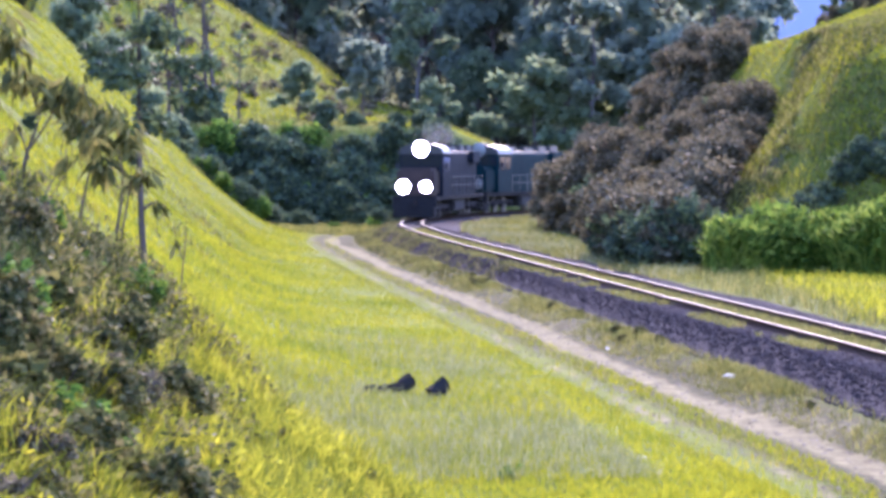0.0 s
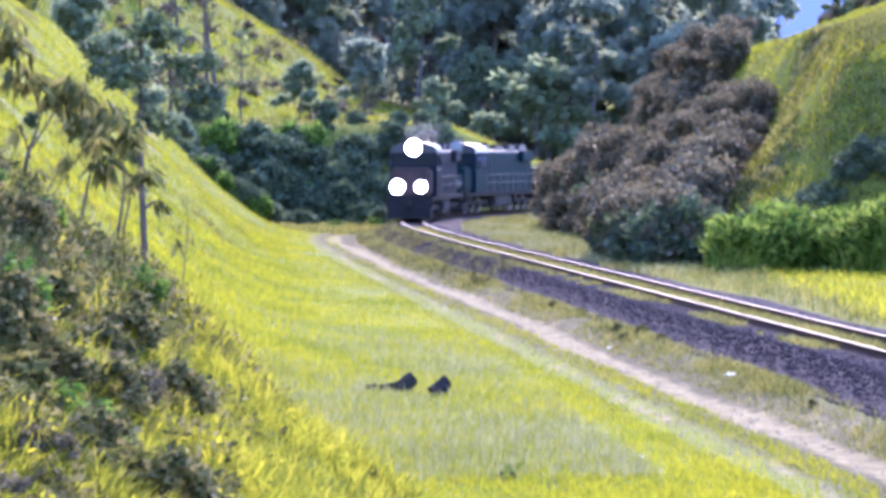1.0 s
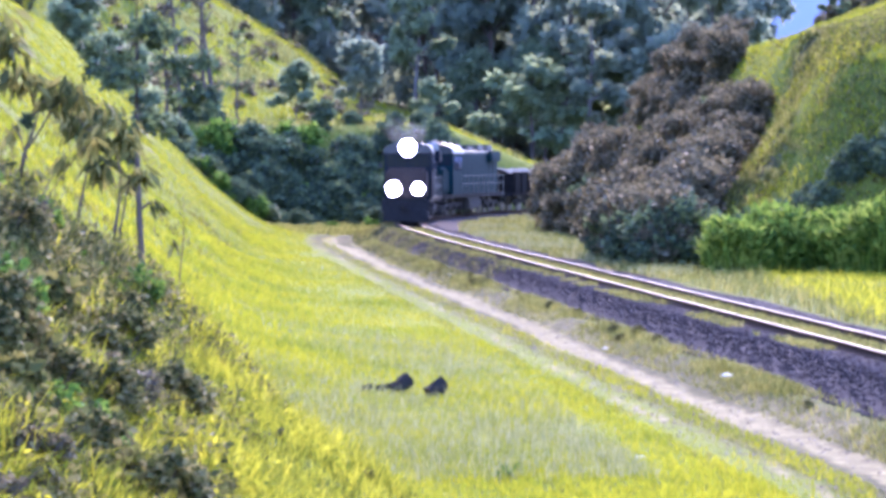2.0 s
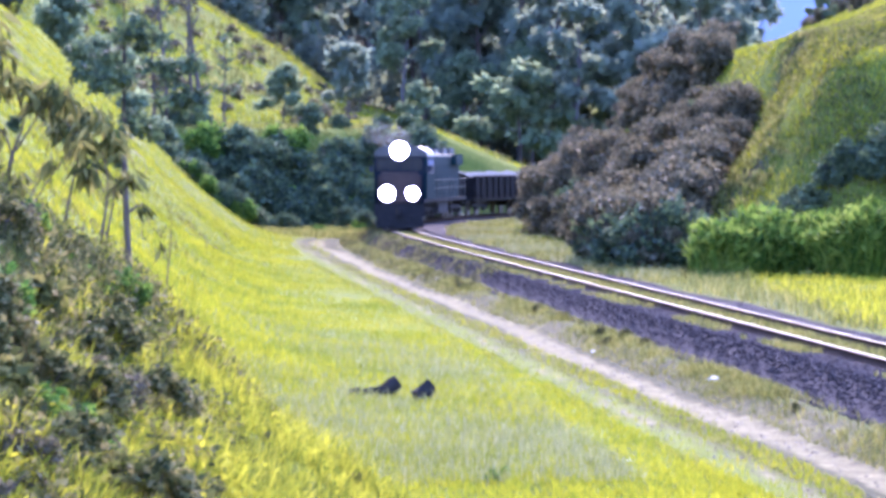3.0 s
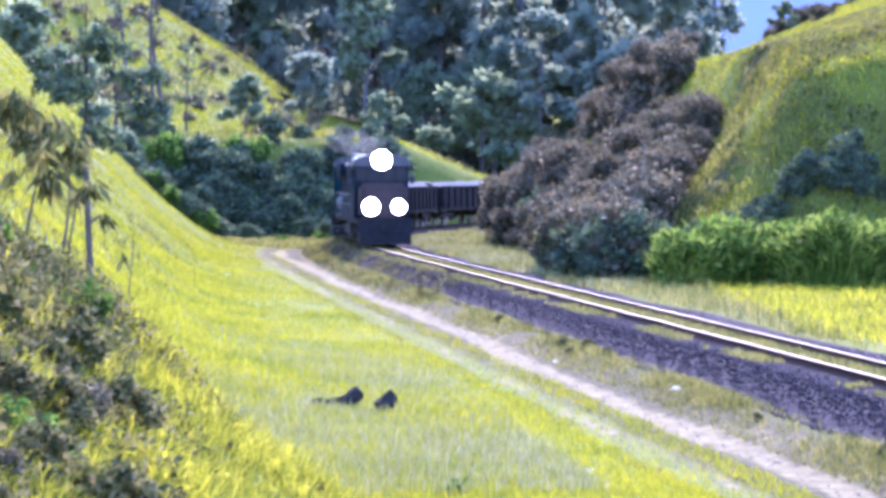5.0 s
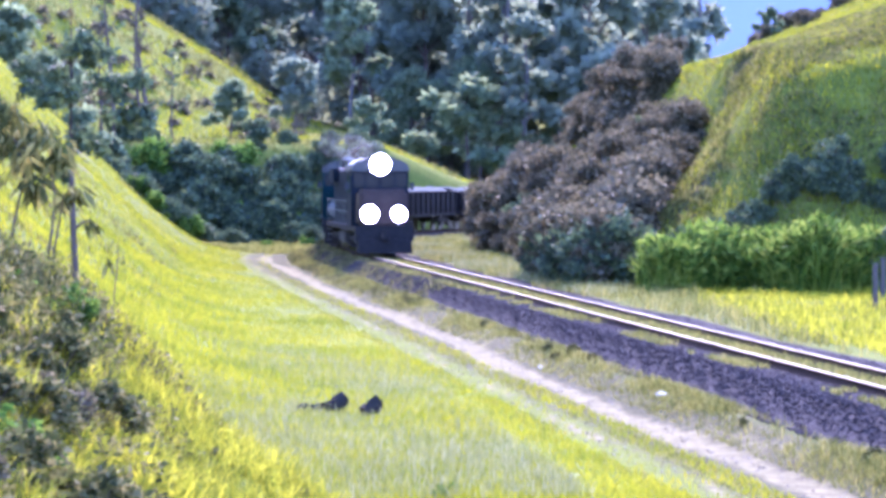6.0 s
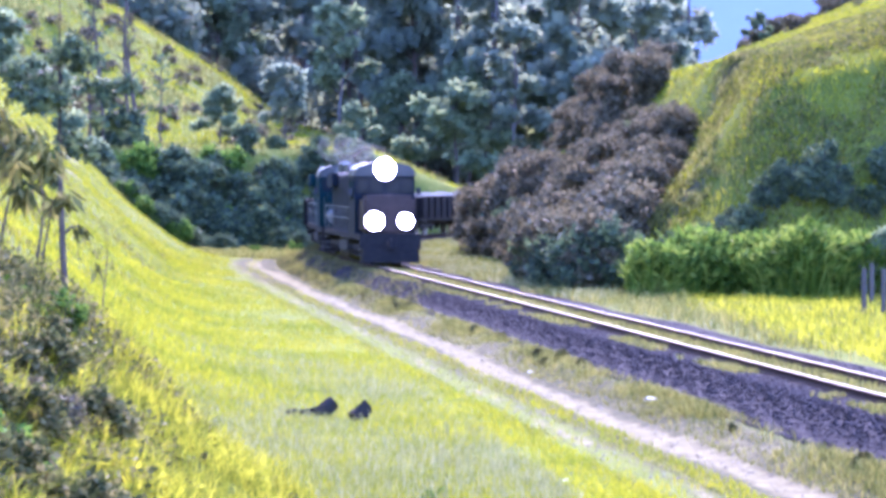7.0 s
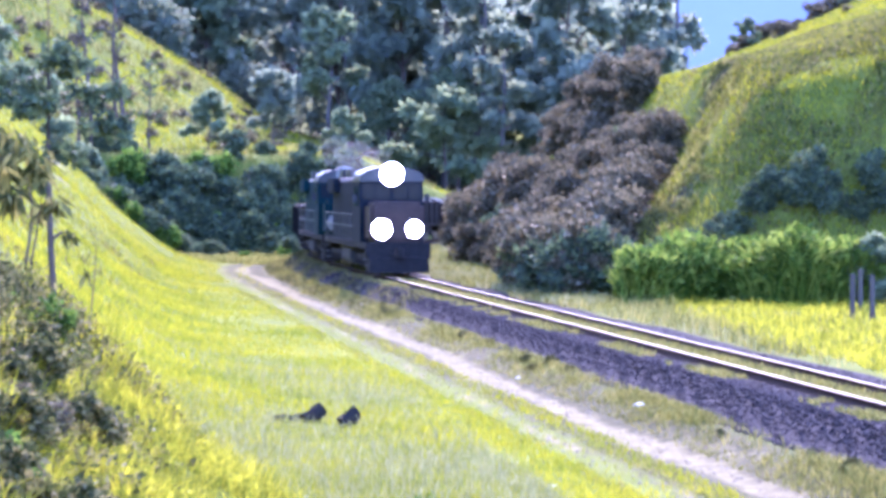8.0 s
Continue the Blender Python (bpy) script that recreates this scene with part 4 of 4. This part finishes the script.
def locomotive(paint, front, lit, label):
    ob = tagged(new("locomotive"), label, "locomotive")
    P = lambda name, bm, m, text="": part(name, bm, m, ob, text)
    bm = bmesh.new()                                   # frame and walkways
    box(bm, -1.3, 1.3, 0.15, 16.0, 0.98, 1.2, 0.02)
    box(bm, -1.32, 1.32, 0.0, 0.16, 0.62, 1.24, 0.02)
    box(bm, -1.32, 1.32, 15.95, 16.1, 0.62, 1.24, 0.02)
    P("underframe", bm, IRON)
    bm = bmesh.new()                                   # pilot
    bmesh.ops.create_cone(bm, cap_ends=True, segments=4, radius1=1.75, radius2=1.7, depth=0.55, matrix=Matrix.Translation((0, 0.3, 0.4)) @ Matrix.Diagonal((1, 0.42, 1, 1)) @ pose(0, 0, 0, 0, 0, 45))
    P("pilot", bm, IRON, "black steel obstacle plough")
    bm = bmesh.new()                                   # short nose
    box(bm, -1.12, 1.12, 0.25, 2.35, 1.2, 2.72, 0.16)
    nose = P("nose", bm, front, "dull brownish painted nose")
    bm = bmesh.new()
    box(bm, -0.32, 0.32, 0.225, 0.26, 1.3, 2.5, 0.01)
    part("nose_door", bm, front, nose)
    bm = bmesh.new()                                   # cab
    arch(bm, 1.32, 2.1, 4.5, 1.2, 3.5, 4.0)
    cab = P("cab", bm, paint)
    bm = bmesh.new()
    arch(bm, 1.36, 2.0, 4.56, 3.46, 3.52, 4.04)
    part("cab_roof", bm, ROOF, cab, "pale grey arched cab roof")
    for x0, x1 in ((-1.2, -0.72), (-0.66, -0.06), (0.06, 0.66), (0.72, 1.2)):
        bm = bmesh.new()
        box(bm, x0, x1, 2.075, 2.1, 2.8, 3.38, 0.008)
        part("windscreen", bm, GLASS, cab)
    for sx in (-1, 1):
        for y0 in (2.4, 3.4):
            bm = bmesh.new()
            box(bm, sx * 1.325 - 0.012, sx * 1.325 + 0.012, y0, y0 + 0.8, 2.55, 3.3, 0.008)
            part("side_window", bm, GLASS, cab)
        bm = bmesh.new()
        box(bm, sx * 1.5 - 0.1, sx * 1.5 + 0.1, 2.25, 2.3, 2.7, 3.0, 0.01)
        box(bm, sx * 1.4 - 0.1, sx * 1.4 + 0.1, 2.28, 2.31, 2.98, 3.0)
        part("mirror", bm, TANK, cab)
        bm = bmesh.new()
        box(bm, sx * 0.85 - 0.17, sx * 0.85 + 0.17, 2.05, 2.12, 3.5, 3.7, 0.01)
        part("number_board", bm, UNLIT, cab, "pale blank number board")
    bm = bmesh.new()                                   # long hood
    arch(bm, 0.98, 4.5, 15.2, 1.2, 3.45, 3.72)
    hood = P("hood", bm, paint)
    for k in range(9):
        for sx in (-1, 1):
            bm = bmesh.new()
            box(bm, sx * 0.985 - 0.012, sx * 0.985 + 0.012, 4.8 + k * 1.12, 5.78 + k * 1.12, 1.35, 3.0, 0.01)
            part("hood_door", bm, paint, hood)
    for y0, w, z1 in ((6.0, 0.45, 3.95), (8.6, 0.6, 3.9), (11.0, 0.7, 3.98), (13.2, 0.75, 4.0)):
        bm = bmesh.new()
        box(bm, -w, w, y0, y0 + 1.5, 3.55, z1, 0.05)
        part("roof_hatch", bm, ROOF, hood, "pale grey roof housing")
    for sx in (-1, 1):
        bm = bmesh.new()
        box(bm, sx * 1.12 - 0.16, sx * 1.12 + 0.16, 12.4, 15.0, 3.0, 3.62, 0.06)
        part("radiator", bm, paint, hood)
    bm = bmesh.new()
    disc(bm, 0, 7.9, 3.9, 0.2, 0.4, "Z", 16)
    part("exhaust_stack", bm, IRON, hood)
    bm = bmesh.new()                                   # tank and steps
    box(bm, -1.2, 1.2, 6.4, 10.0, 0.32, 0.98, 0.12)
    P("fuel_tank", bm, TANK, "dusty grey fuel tank")
    for sx in (-1, 1):
        for y0 in (0.35, 15.3):
            bm = bmesh.new()
            for k in range(4):
                box(bm, sx * 1.18 - 0.12, sx * 1.18 + 0.12, y0, y0 + 0.45, 0.35 + 0.24 * k, 0.38 + 0.24 * k)
            P("step", bm, RAILING)
        bm = bmesh.new()
        for z in (1.75, 2.2):
            box(bm, sx * 1.26 - 0.018, sx * 1.26 + 0.018, 4.6, 15.9, z, z + 0.035)
        for k in range(9):
            box(bm, sx * 1.26 - 0.018, sx * 1.26 + 0.018, 4.7 + k * 1.38, 4.74 + k * 1.38, 1.2, 2.22)
        P("handrail", bm, RAILING, "pale tubular handrail")
    bm = bmesh.new()
    box(bm, -0.16, 0.16, -0.35, 0.2, 0.72, 0.98, 0.04)
    disc(bm, 0, -0.32, 0.85, 0.17, 0.36, "Z", 12)
    P("coupler", bm, IRON)
    for sx in (-1, 1):
        bm = bmesh.new()
        v, f = tube([(sx * 0.5, 0.0, 0.8), (sx * 0.52, -0.2, 0.55), (sx * 0.5, -0.12, 0.38)], [0.03, 0.03, 0.03], 6)
        vv = [bm.verts.new(p) for p in v]
        for q4 in f:
            bm.faces.new([vv[i] for i in q4])
        P("brake_hose", bm, IRON)
    for k in range(3):
        bm = bmesh.new()
        disc(bm, -0.2 + 0.2 * k, 3.0, 4.1, 0.06, 0.5, "Y", 10, 0.03)
        P("horn", bm, TANK)
    bogie(ob, 3.2, 3, 1.5)
    bogie(ob, 12.9, 3, 1.5)
    # radii larger than real lenses: the lamps' glare is built into the discs
    lamp(ob, -0.6, 0.12, 1.72, 0.36, lit, front)
    lamp(ob, 0.6, 0.12, 1.72, 0.31, lit, front)
    lamp(ob, 0.0, 1.98, 3.74, 0.42, lit, ROOF)
    for o in ob.children_recursive:
        if o.name.split(".")[0] not in ("bogie", "wheel", "lens", "headlamp"):
            o.data.transform(Matrix.Diagonal((0.9, 1, 1, 1)))
    return ob


def gondola():
    ob = tagged(new("gondola_wagon"), "dark steel gondola wagon heaped with grey bulk load", "wagon", "gondola wagons")
    bm = bmesh.new()
    box(bm, -1.25, 1.25, 0.1, 12.0, 0.9, 1.1, 0.02)
    box(bm, -0.16, 0.16, -0.35, 12.45, 0.7, 0.92, 0.03)
    part("underframe", bm, IRON, ob)
    bm = bmesh.new()
    box(bm, -1.32, -1.26, 0.1, 12.0, 1.1, 2.3, 0.015)
    box(bm, 1.26, 1.32, 0.1, 12.0, 1.1, 2.3, 0.015)
    box(bm, -1.26, 1.26, 0.1, 0.17, 1.1, 2.3, 0.015)
    box(bm, -1.26, 1.26, 11.93, 12.0, 1.1, 2.3, 0.015)
    box(bm, -1.36, -1.25, 0.06, 12.04, 2.3, 2.38, 0.015)
    box(bm, 1.25, 1.36, 0.06, 12.04, 2.3, 2.38, 0.015)
    body = part("body", bm, RUST, ob)
    for k in range(11):
        for sx in (-1, 1):
            bm = bmesh.new()
            box(bm, sx * 1.36 - 0.045, sx * 1.36 + 0.045, 0.2 + 1.13 * k, 0.3 + 1.13 * k, 1.05, 2.3, 0.01)
            part("rib", bm, RUST, body)
    gx, gy = np.meshgrid(np.linspace(-1.25, 1.25, 13), np.linspace(0.2, 11.9, 50))
    gz = 2.2 + 0.42 * (1 - (gx / 1.25) ** 2) * (0.75 + 0.25 * np.sin(gy * 1.9)) + 0.05 * waves(gx, gy, 0.3, 2)
    k = np.arange(gx.size).reshape(gx.shape)
    f = np.stack([k[:-1, :-1], k[:-1, 1:], k[1:, 1:], k[1:, :-1]], -1).reshape(-1, 4)
    quick_mesh("load", np.stack([gx, gy, gz], -1), f, LOAD, ob, True)["label"] = "heaped pale grey bulk load"
    bogie(ob, 2.0, 2, 1.6)
    bogie(ob, 10.1, 2, 1.6)
    return ob


lead = locomotive(NAVY, FRONT, True, "dark diesel locomotive with three glowing white headlamps")
second = locomotive(TEAL, TEAL, False, "teal diesel locomotive coupled behind the lead locomotive")
wagons = [gondola()]
for i in range(4):
    wagons.append(copy_thing(wagons[0], Matrix()))

# thin exhaust drifting over the lead locomotive
SMOKE = bpy.data.materials.new("exhaust_haze")
SMOKE.use_nodes = True
sn, sl = SMOKE.node_tree.nodes, SMOKE.node_tree.links
clear, veil, both = sn.new("ShaderNodeBsdfTransparent"), sn.new("ShaderNodeBsdfTranslucent"), sn.new("ShaderNodeMixShader")
veil.inputs[0].default_value = (0.9, 0.93, 0.94, 1)
both.inputs[0].default_value = 0.01
sl.new(clear.outputs[0], both.inputs[1])
sl.new(veil.outputs[0], both.inputs[2])
sl.new(both.outputs[0], sn["Material Output"].inputs["Surface"])
smoke = tagged(new("exhaust_smoke"), "thin pale exhaust haze over the locomotive roof", "smoke")
for i in range(3):
    bm = bmesh.new()
    bmesh.ops.create_icosphere(bm, subdivisions=4, radius=0.55 + 0.12 * i)
    for vert in bm.verts:
        p = vert.co.copy()
        vert.co += Vector(noise.noise_vector(p * 1.6 + Vector((3.0 * i, 0, 0)))) * 0.45 + Vector(noise.noise_vector(p * 4 + Vector((0, 2.0 * i, 0)))) * 0.16
        vert.co.x *= 1.3
        vert.co.z *= 0.8
    puff = part("puff", bm, SMOKE, smoke)
    puff.location = (-0.1 - 0.35 * i, 7.9 + 2.0 * i, 4.25 + 0.2 * i)

SPEED, START = 5.85, 132.6           # metres a second; the lead's front at the start, along the line


def ride(thing, behind, length):
    """Rows for a vehicle whose front runs that far behind the lead's front, on its two bogies."""
    rows = []
    for i in range(17):
        s = START + behind - SPEED * i * 0.5
        a, b = Vector(on_track(s + 0.2 * length)[:2]), Vector(on_track(s + 0.8 * length)[:2])
        d = (b - a).normalized()
        p = a - d * 0.2 * length
        rows.append((i * 0.5, pose(p.x, p.y, 0.0, 0, 0, math.degrees(math.atan2(-d.x, d.y)))))
    walk(thing, rows)


def motions():
    ride(lead, 0.0, 16.1)
    ride(smoke, 0.0, 16.1)
    ride(second, 16.9, 16.1)
    for i, w in enumerate(wagons):
        ride(w, 34.0 + 12.9 * i, 12.1)


motions()
